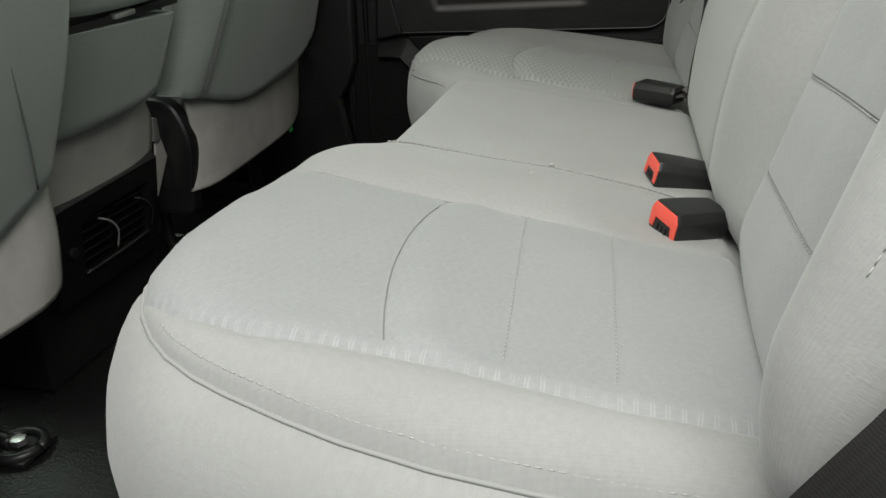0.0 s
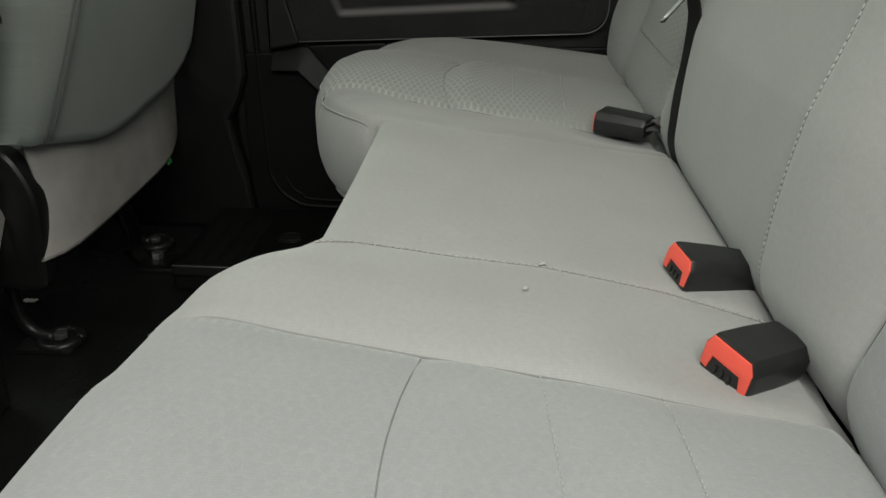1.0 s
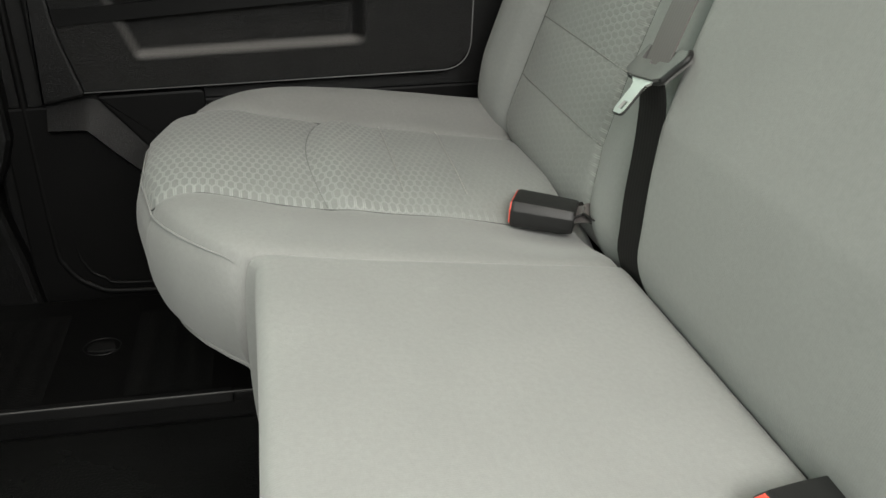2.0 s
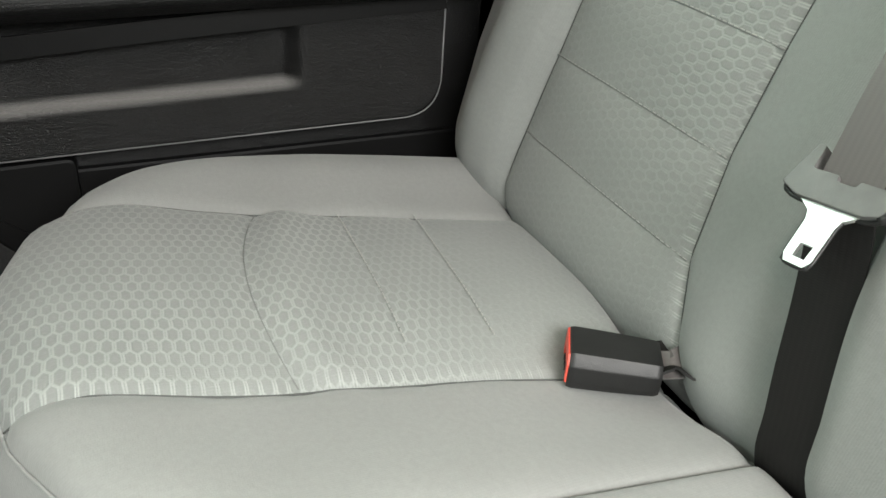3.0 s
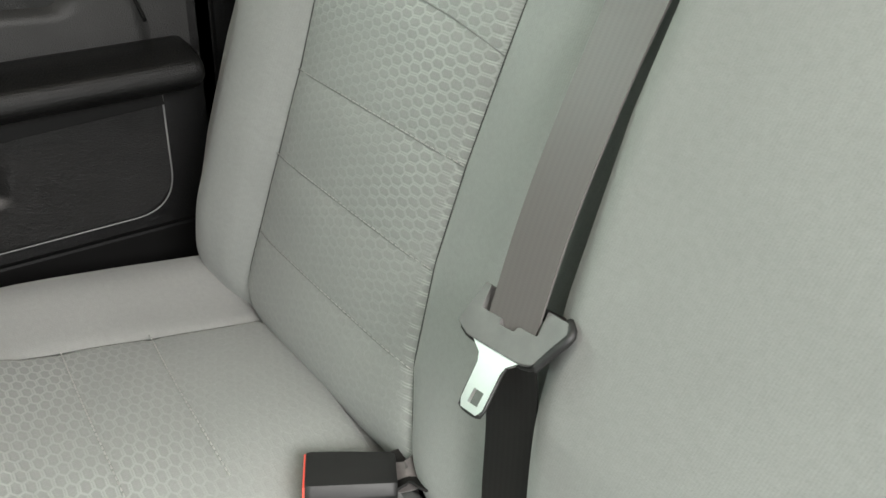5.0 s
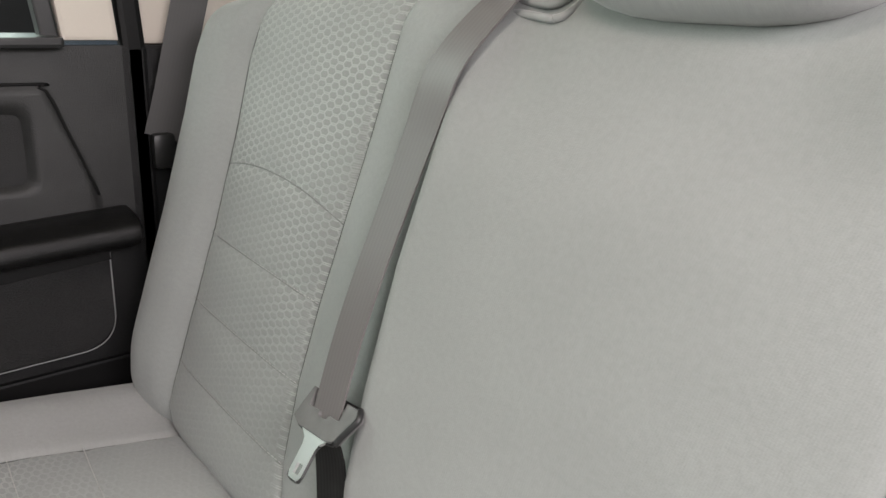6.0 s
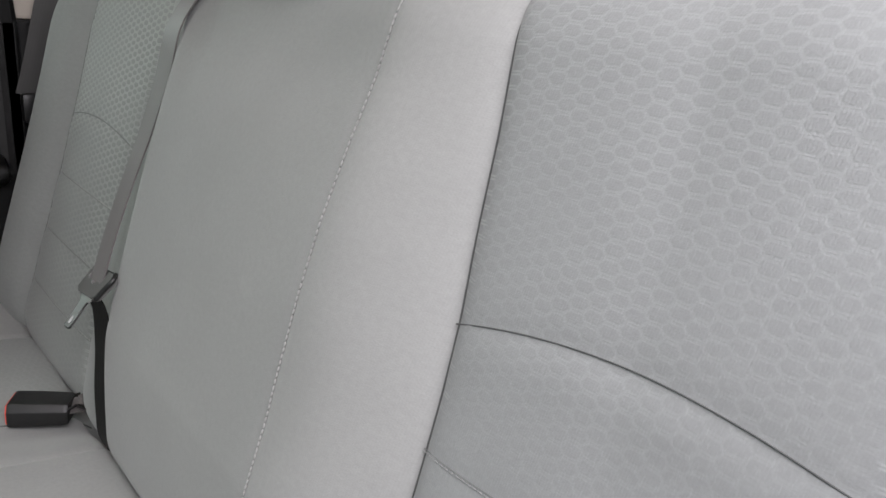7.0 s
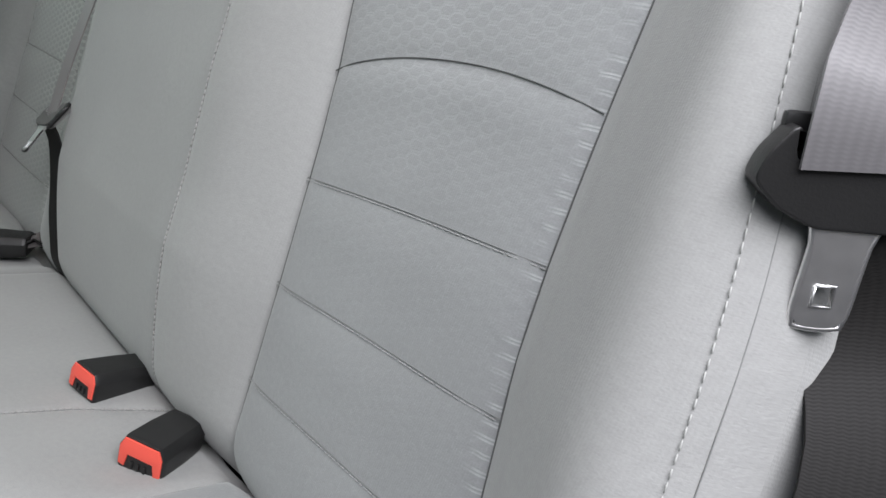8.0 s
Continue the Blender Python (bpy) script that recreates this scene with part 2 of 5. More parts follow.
PALE_BLACK = rough_material("pale_black_plastic", (0.15, 0.15, 0.147), 0.38, 480.0, 0.0012, 0.2, 12.0)
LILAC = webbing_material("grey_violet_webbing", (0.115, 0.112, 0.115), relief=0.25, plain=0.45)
STEEL = metal_material("bright_steel", (0.92, 0.915, 0.905), 0.38)
STEEL_DARK = metal_material("dark_steel", (0.12, 0.12, 0.12), 0.35)
TRIM = rough_material("cream_pillar_trim", CREAM, 0.6, 300.0, 0.0003, 0.04, 4.0)
LINER = rough_material("cream_headliner", (0.5, 0.46, 0.4), 0.9, 600.0, 0.0005, 0.05, 4.0)
BEAD = rough_material("dull_grey_bead", (0.2, 0.2, 0.2), 0.4, 500.0, 0.0001)
UPPER = rough_material("satin_charcoal_plastic", (0.028, 0.028, 0.0275), 0.42, 700.0, 0.0008, 0.3, 9.0, spec=0.4)
# black plastic lightened for edges that catch the light
LIT_EDGE = rough_material("lit_edge_plastic", (0.016, 0.016, 0.016), 0.42, 480.0, 0.0012, 0.25, 12.0)
PALE_GREY = rough_material("pale_grey_plastic", (0.42, 0.42, 0.4), 0.4, 500.0, 0.0002, 0.06)
GLASS = glass_material("window_glass")
LAMP_LENS = rough_material("lit_frosted_lens", (0.8, 0.76, 0.7), 0.5, 300.0, 0.0001)
LAMP_LENS.node_tree.nodes["Principled BSDF"].inputs["Emission Color"].default_value = (1.0, 0.8, 0.7, 1)
LAMP_LENS.node_tree.nodes["Principled BSDF"].inputs["Emission Strength"].default_value = 3.0
GREEN = rough_material("green_plastic", (0.05, 0.35, 0.09), 0.4, 500.0, 0.0001)
PAINT = rough_material("white_body_paint", (0.75, 0.75, 0.74), 0.3, 900.0, 0.00005, 0.03)
ASPHALT = rough_material("grey_asphalt", (0.12, 0.12, 0.12), 0.9, 60.0, 0.004, 0.25, 2.0)


# ---- mesh helpers ----
def mesh_object(name, verts, faces, material, parent=None, label="", uvs=None, smooth=True, edge=None):
    me = bpy.data.meshes.new(name)
    me.from_pydata([tuple(v) for v in verts], [], faces)
    if uvs is not None:
        layer = me.uv_layers.new(name="UVMap")
        idx = np.empty(len(me.loops), dtype=np.int32)
        me.loops.foreach_get("vertex_index", idx)
        layer.data.foreach_set("uv", np.asarray(uvs, dtype=np.float32)[idx].ravel())
    if edge is not None:
        layer = me.uv_layers.new(name="Edge")
        layer.data.foreach_set("uv", np.asarray(edge, dtype=np.float32)[idx].ravel())
    if smooth:
        me.shade_smooth()
    me.materials.append(material)
    me.update()
    ob = new(name, me)
    if parent is not None:
        ob.parent = parent
    if label:
        ob["label"] = label
    return ob


def part(name, bm, material, parent=None, label="", smooth=True, angle=20):
    me = bpy.data.meshes.new(name)
    bmesh.ops.recalc_face_normals(bm, faces=bm.faces[:])
    if smooth:
        for f in bm.faces:
            f.smooth = f.calc_area() < 0.0015
        for e in bm.edges:
            e.smooth = len(e.link_faces) == 2 and e.calc_face_angle(0) < radians(angle)
    bm.to_mesh(me)
    bm.free()
    me.materials.append(material)
    ob = new(name, me)
    if parent is not None:
        ob.parent = parent
    if label:
        ob["label"] = label
    return ob


def thing(name, label, category, group="", kind="", at=(0, 0, 0)):
    ob = new(name)
    ob.empty_display_size = 0.05
    ob.location = at
    return tagged(ob, label, category, group, kind)


def box_bm(lo, hi, bevel=0.004, segments=2):
    bm = bmesh.new()
    bmesh.ops.create_cube(bm, size=1.0)
    lo, hi = Vector(lo), Vector(hi)
    for v in bm.verts:
        v.co = Vector([(lo[i] + hi[i]) / 2 + v.co[i] * (hi[i] - lo[i]) for i in range(3)])
    if bevel:
        bmesh.ops.bevel(bm, geom=bm.edges[:], offset=bevel, segments=segments, affect="EDGES", profile=0.6)
    return bm


def prism_bm(outline, depth, bevel=0.003, segments=2):
    """An outline of (x, y) points pushed along +z, its rims rounded."""
    bm = bmesh.new()
    low = [bm.verts.new((x, y, 0)) for x, y in outline]
    high = [bm.verts.new((x, y, depth)) for x, y in outline]
    n = len(outline)
    bm.faces.new(low[::-1])
    bm.faces.new(high)
    for i in range(n):
        bm.faces.new((low[i], low[(i + 1) % n], high[(i + 1) % n], high[i]))
    bmesh.ops.recalc_face_normals(bm, faces=bm.faces[:])
    if bevel:
        rims = [e for e in bm.edges if abs(e.verts[0].co.z - e.verts[1].co.z) < 1e-6]
        bmesh.ops.bevel(bm, geom=rims, offset=bevel, segments=segments, affect="EDGES", profile=0.6)
    return bm


def moved(bm, m):
    bm.transform(m)
    return bm


def on_side(y):
    """Lays an outline of (x, z) on a plane of constant y; its depth goes towards -y."""
    return Matrix(((1, 0, 0, 0), (0, 0, -1, y), (0, 1, 0, 0), (0, 0, 0, 1)))


def on_back(x, flip=False):
    """Lays an outline of (y, z) on a plane of constant x; its depth goes towards +x (or -x)."""
    return Matrix(((0, 0, -1 if flip else 1, x), (1, 0, 0, 0), (0, 1, 0, 0), (0, 0, 0, 1)))


def smooth_line(points, step=0.01, closed=False):
    """A curve through the points, as evenly spaced points."""
    pts = [Vector(p) for p in points]
    n = len(pts)
    out = []
    for i in range(n if closed else n - 1):
        get = (lambda k: pts[k % n]) if closed else (lambda k: pts[min(max(k, 0), n - 1)])
        p0, p1, p2, p3 = get(i - 1), get(i), get(i + 1), get(i + 2)
        count = max(2, int((p2 - p1).length / step))
        for k in range(count):
            t = k / count
            out.append(0.5 * (2 * p1 + (p2 - p0) * t + (2 * p0 - 5 * p1 + 4 * p2 - p3) * t * t + (3 * p1 - p0 - 3 * p2 + p3) * t ** 3))
    if not closed:
        out.append(pts[-1])
    return out


def round_poly(corners, radius, segments=5):
    """A polygon of (x, y) with rounded corners; radius one number or one a corner."""
    n = len(corners)
    out = []
    for i in range(n):
        r = radius[i] if isinstance(radius, (list, tuple)) else radius
        p, a, b = Vector(corners[i]), Vector(corners[i - 1]), Vector(corners[(i + 1) % n])
        da, db = (a - p), (b - p)
        r1 = min(r, da.length * 0.49, db.length * 0.49)
        if r1 < 1e-5:
            out.append((p.x, p.y))
            continue
        s, e = p + da.normalized() * r1, p + db.normalized() * r1
        for k in range(segments + 1):
            t = k / segments
            q = s * (1 - t) ** 2 + p * 2 * t * (1 - t) + e * t * t
            out.append((q.x, q.y))
    return out


def tube_mesh(line, radius, sides=6, squash=1.0):
    """Vertices and faces of a cord along a line of points."""
    verts, faces = [], []
    n = len(line)
    up = Vector((0.13, 0.29, 0.95)).normalized()
    for i, p in enumerate(line):
        t = (line[min(i + 1, n - 1)] - line[max(i - 1, 0)]).normalized()
        a = t.cross(up).normalized()
        b = a.cross(t)
        r = radius(i / max(n - 1, 1)) if callable(radius) else radius
        for k in range(sides):
            w = 2 * math.pi * k / sides
            verts.append(p + a * math.cos(w) * r + b * math.sin(w) * r * squash)
    for i in range(n - 1):
        for k in range(sides):
            k2 = (k + 1) % sides
            faces.append((i * sides + k, i * sides + k2, (i + 1) * sides + k2, (i + 1) * sides + k))
    faces.append(tuple(range(sides))[::-1])
    faces.append(tuple((n - 1) * sides + k for k in range(sides)))
    return verts, faces


def cord(name, line, radius, material, parent, label="", sides=6):
    v, f = tube_mesh(line, radius, sides)
    return mesh_object(name, v, f, material, parent, label)


def stitches(name, line, material, parent, pitch=0.0065, length=0.0042, radius=0.0009, label=""):
    """A row of short thread stitches along a line, one mesh."""
    verts, faces = [], []
    dist, acc = 0.0, 0.0
    pts = [Vector(p) for p in line]
    at = [0.0]
    for a, b in zip(pts, pts[1:]):
        at.append(at[-1] + (b - a).length)
    def point(d):
        k = int(np.searchsorted(at, d)) - 1
        k = min(max(k, 0), len(pts) - 2)
        return pts[k].lerp(pts[k + 1], (d - at[k]) / max(at[k + 1] - at[k], 1e-9))
    d = 0.0
    while d + length < at[-1]:
        j = random.uniform(-0.0005, 0.0005)
        seg = [point(d + j), point(d + length / 2), point(d + length + j)]
        v, f = tube_mesh(seg, lambda t: radius * (0.75 + 0.5 * math.sin(math.pi * t)), 5)
        base = len(verts)
        verts += v
        faces += [tuple(base + k for k in q) for q in f]
        d += pitch
    return mesh_object(name, verts, faces, material, parent, label)


def strip(name, line, width, across, thick, material, parent=None, label=""):
    """A flat band along a line; across: its direction of width, one vector or one a point."""
    pts = [Vector(p) for p in line]
    verts, faces, uvs = [], [], []
    run = 0.0
    n = len(pts)
    for i, p in enumerate(pts):
        t = (pts[min(i + 1, n - 1)] - pts[max(i - 1, 0)]).normalized()
        a = Vector(across(i / (n - 1)) if callable(across) else across)
        wide = width(i / (n - 1)) if callable(width) else width
        a = (a - t * a.dot(t)).normalized()
        up = t.cross(a)
        if i:
            run += (p - pts[i - 1]).length
        for u, h in ((-0.5, -0.5), (-0.5, 0.5), (-0.25, 0.5), (0, 0.5), (0.25, 0.5), (0.5, 0.5), (0.5, -0.5), (0.0, -0.5)):
            verts.append(p + a * u * wide + up * h * thick)
            uvs.append((u * wide, run))
    m = 8
    for i in range(n - 1):
        for k in range(m):
            k2 = (k + 1) % m
            faces.append((i * m + k, i * m + k2, (i + 1) * m + k2, (i + 1) * m + k))
    faces += [tuple(range(m))[::-1], tuple((n - 1) * m + k for k in range(m))]
    ob = mesh_object(name, verts, faces, material, parent, label, uvs)
    ob.data.set_sharp_from_angle(angle=radians(40))
    return ob


# ---- padded seats ----
CENTRE = -0.015


def lerp_table(x, table):
    return np.interp(x, [p[0] for p in table], [p[1] for p in table])


def clustered(stops, step):
    """Values through the stops, closer together near each stop."""
    out = [stops[0]]
    for a, b in zip(stops, stops[1:]):
        n = max(3, int(round((b - a) / step)))
        for k in range(1, n + 1):
            t = k / n
            out.append(a + (b - a) * (0.55 * t + 0.45 * (0.5 - 0.5 * math.cos(math.pi * t))))
    return np.array(out)


class Pad:
    """A padded panel: a grid over (a, b), a along the seat from its hinge, b across, with height h; place() lays it into the world."""

    def __init__(self, s_stops, knots, reach, step, length):
        # knots: functions of s giving b, in order; reach(b): the pad's length along a
        self.s = clustered(s_stops, step / length)
        cols, seg = [], []
        mid = [np.array([k(v) for v in self.s]) for k in knots]
        for i in range(len(knots) - 1):
            n = max(4, int(round(float(np.mean(mid[i + 1] - mid[i])) / step)))
            for k in range(n + (i == len(knots) - 2)):
                t = k / n
                t = 0.55 * t + 0.45 * (0.5 - 0.5 * math.cos(math.pi * t))
                cols.append(mid[i] * (1 - t) + mid[i + 1] * t)
                seg.append(i)
        self.b = np.array(cols).T
        self.seg = seg
        self.knots = mid
        self.a = reach(self.b) * self.s[:, None]
        self.h = np.zeros_like(self.a)

    def edge_distance(self, sides):
        """Distance of each point from the pad's rims: 'front', 'low', 'high' (the first and last column)."""
        rim = []
        if "front" in sides:
            rim.append(np.stack([self.a[-1], self.b[-1]], 1))
        if "low" in sides:
            rim.append(np.stack([self.a[:, 0], self.b[:, 0]], 1))
        if "high" in sides:
            rim.append(np.stack([self.a[:, -1], self.b[:, -1]], 1))
        rim = np.concatenate(rim)
        d = np.full(self.a.shape, 9.0)
        for p, q in zip(rim, np.roll(rim, -1, 0)):
            v = q - p
            if np.hypot(*v) > 0.06:
                v = v * 0
            ll = max(float(v @ v), 1e-12)
            t = np.clip(((self.a - p[0]) * v[0] + (self.b - p[1]) * v[1]) / ll, 0, 1)
            d = np.minimum(d, np.hypot(self.a - p[0] - t * v[0], self.b - p[1] - t * v[1]))
        return d

    def groove(self, dist, depth, width):
        self.h -= depth * np.exp(-np.abs(dist) / width)

    def round_rim(self, dist, radius, drop):
        t = np.clip(dist / radius, 0, 1)
        self.h -= drop * (1 - np.sqrt(np.clip(1 - (1 - t) ** 2, 0, 1)))

    def build(self, place, regions, parent):
        """regions: (name, first segment, last segment, material, label). One mesh a region."""
        ns, nc = self.a.shape
        world = [[place(self.a[i, j], self.b[i, j], self.h[i, j]) for j in range(nc)] for i in range(ns)]
        self.world = world
        # wear on the lie of the cloth: arc lengths as texture axes
        for name, first, last, material, label in regions:
            js = [j for j in range(nc) if first <= self.seg[j] <= last]
            if js[-1] + 1 < nc:
                js.append(js[-1] + 1)
            ids = {}
            verts, uvs, rims, faces = [], [], [], []
            for i in range(ns):
                for j in js:
                    ids[i, j] = len(verts)
                    verts.append(world[i][j])
                    uvs.append((self.b[i, j], self.a[i, j]))
                    rims.append((min(self.b[i, j] - self.knots[first][i], self.knots[last + 1][i] - self.b[i, j]), 0.0))
            for i in range(ns - 1):
                for j, k in zip(js, js[1:]):
                    faces.append((ids[i, j], ids[i, k], ids[i + 1, k], ids[i + 1, j]))
            mesh_object(name, verts, faces, material, parent, label, uvs, edge=rims)

    def column(self, k, lift=0.0):
        """The line of a knot in (a, b, h)."""
        j = [i for i in range(len(self.seg)) if self.seg[i] == k]
        j = j[0] if j else self.a.shape[1] - 1
        if k >= len(self.knots) - 1:
            j = self.a.shape[1] - 1
        return [(self.a[i, j], self.b[i, j], self.h[i, j] + lift) for i in range(self.a.shape[0])]

    def at(self, a, b):
        """The height at a place of the pad."""
        d = ((self.a - a) ** 2 + (self.b - b) ** 2).ravel()
        near = np.argpartition(d, 6)[:6]
        w = 1.0 / (d[near] + 1e-7)
        return float((self.h.ravel()[near] * w).sum() / w.sum())

    def rim(self, sides, start=0):
        """The rim as (a, b, h, outward a, outward b): the low side, the front, the high side, in turn."""
        pts = []
        if "low" in sides:
            pts += [(self.a[i, 0], self.b[i, 0], self.h[i, 0]) for i in range(start, self.a.shape[0])]
        if "front" in sides:
            pts += [(self.a[-1, j], self.b[-1, j], self.h[-1, j]) for j in range(self.a.shape[1])]
        if "high" in sides:
            pts += [(self.a[i, -1], self.b[i, -1], self.h[i, -1]) for i in range(self.a.shape[0] - 1, start - 1, -1)]
        clean = [pts[0]]
        for p in pts[1:]:
            if math.dist(p[:2], clean[-1][:2]) > 0.0015:
                clean.append(p)
        out = []
        n = len(clean)
        for i, p in enumerate(clean):
            q0, q1 = clean[max(i - 3, 0)], clean[min(i + 3, n - 1)]
            ta, tb = q1[0] - q0[0], q1[1] - q0[1]
            ll = math.hypot(ta, tb) or 1.0
            out.append((*p, tb / ll, -ta / ll))
        return out

    def skirt(self, place, rim, profile, material, parent, name="skirt", label="", tuck=0.0):
        """A wall of cloth hung from the rim: profile rows of (outward, down)."""
        verts, uvs, faces = [], [], []
        profile = [(p.x, p.y) for p in smooth_line([(o, d, 0.0) for o, d in profile], 0.008)]
        m = len(profile)
        run = 0.0
        for i, (a, b, h, na, nb) in enumerate(rim):
            if i:
                run += math.dist(rim[i - 1][:2], (a, b))
            for out, down in profile:
                out = out * (1 - min(1.0, tuck * max(0.0, na) * min(1.0, max(0.0, (b + 0.67) / 0.16)) + (0.3 if tuck and b > -0.28 else 0.0)))
                verts.append(place(a + na * out, b + nb * out, h - down))
                uvs.append((run, down))
        for i in range(len(rim) - 1):
            for k in range(m - 1):
                faces.append((i * m + k, i * m + k + 1, (i + 1) * m + k + 1, (i + 1) * m + k))
        return mesh_object(name, verts, faces, material, parent, label, uvs)


def surface_line(pad, place, points, lift=0.0, step=0.004):
    """A line of (a, b) laid on the pad's surface."""
    pts = smooth_line([(a, b, 0) for a, b in points], step)
    hs = np.array([pad.at(p.x, p.y) for p in pts])
    k = min(7, len(hs) // 2 * 2 - 1)
    if k >= 3:
        hs = np.convolve(np.pad(hs, k // 2, mode="edge"), np.ones(k) / k, mode="valid")
    return [place(p.x, p.y, h + lift) for p, h in zip(pts, hs)]


# cushions: a runs forward from x = 0.21, h is height over the cab floor
HINGE = 0.21


def lay_cushion(a, b, h):
    return Vector((HINGE - a, b, h))


FRONT = [(0.0, -0.225), (0.175, -0.226), (0.2, -0.238), (0.23, -0.268), (0.27, -0.3), (0.32, -0.328), (0.4, -0.348), (0.5, -0.352), (0.58, -0.338), (0.64, -0.31), (0.68, -0.275), (0.74, -0.2)]


def cushion_reach(b):
    w = np.abs(b - CENTRE)
    worn = np.where(b < CENTRE, np.interp(w, [0.22, 0.3, 0.38, 0.5, 0.7], [0.0, 0.014, 0.03, 0.034, 0.03]), 0.0)   # the wide cushion is blunter in front
    return HINGE - lerp_table(w, FRONT) - worn


def outer_edge(side):
    table = [(0.0, 0.73), (0.45, 0.745), (0.62, 0.742), (0.72, 0.732), (0.8, 0.716), (0.88, 0.692), (0.94, 0.668), (1.0, 0.635)]
    if side < 0:
        near = [(0.0, 0.668), (0.3, 0.679), (0.474, 0.683), (0.6, 0.683), (0.715, 0.678), (0.787, 0.672), (0.861, 0.663), (0.9, 0.655), (0.93, 0.641), (0.957, 0.621), (0.98, 0.595), (1.0, 0.556)]
        return lambda s: CENTRE - float(lerp_table(s, near))
    if side > 0:
        table = table[:3] + [(0.72, 0.733), (0.8, 0.719), (0.86, 0.702), (0.9, 0.686), (0.94, 0.663), (0.97, 0.638), (0.985, 0.615), (1.0, 0.58)]
    wide = 1.02
    return lambda s: CENTRE + side * wide * float(lerp_table(s, table))


def cushion_base(a, b):
    x = HINGE - a
    return 0.4 - 0.11 * (x + 0.1) + 0.006 * np.clip((x + 0.12) / -0.2, 0, 1) - 0.055 * np.clip((x - 0.129) / 0.05, 0, 1.5) ** 2


OUTER, INNER = 0.607, 0.333          # the seams beside the seat's insert, from the middle
# sewn lines across the insert: x at its ends, bow towards the front in the middle, tilt from the inner to the outer end
ARC_X = {-1: (-0.118, 0.017, 0.008), 1: (-0.144, 0.021, 0.006)}
TUFTS = {-1: ((-0.041, 0.0, 0.0085), (0.034, 0.0, 0.005)), 1: ((-0.058, 0.0025, 0.001), (0.0205, 0.005, 0.0035))}
OUTER_OF = {-1: OUTER, 1: OUTER - 0.01}


def sewn_x(row, u):
    base, bow, tilt = row
    return base - bow * (1 - u * u) + tilt * u


def cushion_relief(pad, side):
    """Bolsters, seams, the arc and the two sewn rows of one sitting place."""
    a, b = pad.a, pad.b
    x = HINGE - a
    w = (b - CENTRE) * side
    outer = OUTER_OF[side]
    mid = (outer + INNER) / 2
    half = (outer - INNER) / 2
    u = (w - mid) / half
    pad.h += (0.011 if side < 0 else 0.026) * np.exp(-((w - (0.655 if side < 0 else 0.68)) / 0.05) ** 2)                       # outer bolster
    if side < 0:
        pad.h += 0.010 * np.exp(-((w - 0.262) / 0.05) ** 2) * np.clip((0.02 - x) / 0.15, 0, 1)
    else:
        pad.h -= 0.012 * np.exp(-((w - 0.315) / 0.07) ** 2) * np.clip((x + 0.3) / 0.1, 0, 1)
    dip = np.clip((x + 0.02) / 0.1, 0, 1)
    pad.h -= 0.011 * np.exp(-((w - 0.28) / 0.06) ** 2) * dip * dip * (3 - 2 * dip)
    pad.h += 0.005 * np.clip(1 - ((w - mid) / half) ** 2, 0, 1)
    curve = sewn_x(ARC_X[side], u)
    inside = 1 / (1 + np.exp((np.abs(w - mid) - half) / 0.004))
    pad.h -= inside * (0.0034 if side < 0 else 0.0055) * np.exp(-np.abs(x - curve) / (0.006 if side < 0 else 0.008))
    pad.h += inside * (0.0045 if side < 0 else 0.007) * np.exp(-((x - curve - 0.03) / 0.02) ** 2)
    for row in TUFTS[side]:
        pad.h -= inside * (0.0018 if side < 0 else 0.0024) * np.exp(-np.abs(x - sewn_x(row, u)) / 0.008)
    # the fold where the cushion tucks under the backrest
    pad.h -= (0.016 if side > 0 else 0.008) * np.exp(-((x - 0.146) / 0.007) ** 2)
    # puckers beside the seams
    ripple = np.sin(x / 0.0115 * 2 * math.pi) * 0.0004
    for rim in (outer,):
        pad.h += ripple * np.exp(-((w - rim + 0.012) / 0.009) ** 2) * inside


def sewn_line(row, side, steps=16):
    outer = OUTER_OF[side]
    mid, half = (outer + INNER) / 2, (outer - INNER) / 2
    out = []
    for k in range(steps + 1):
        u = -1 + 2 * k / steps
        out.append((HINGE - sewn_x(row, u), CENTRE + side * (mid + half * u * 0.985)))
    return out


NEAR_SKIRT = [(0.0, 0.0), (0.012, 0.006), (0.026, 0.02), (0.038, 0.042), (0.045, 0.07), (0.045, 0.1), (0.038, 0.14), (0.026, 0.17), (0.01, 0.19)]
SKIRT = [(0.0, 0.0), (0.006, 0.012), (0.010, 0.03), (0.011, 0.055), (0.006, 0.085), (-0.006, 0.115), (-0.028, 0.14), (-0.05, 0.148)]


def seam_cords(pad, place, ks, parent, material=SEAM):
    for k in ks:
        col = pad.column(k, 0.0004)
        hs = np.convolve(np.pad([c[2] for c in col], 3, mode="edge"), np.ones(7) / 7, mode="valid")
        bs = np.convolve(np.pad([c[1] for c in col], 3, mode="edge"), np.ones(7) / 7, mode="valid")
        line = [place(c[0], b, h) for c, b, h in zip(col, bs, hs)][4:]
        cord("seam", line, 0.0008, material, parent, sides=6)


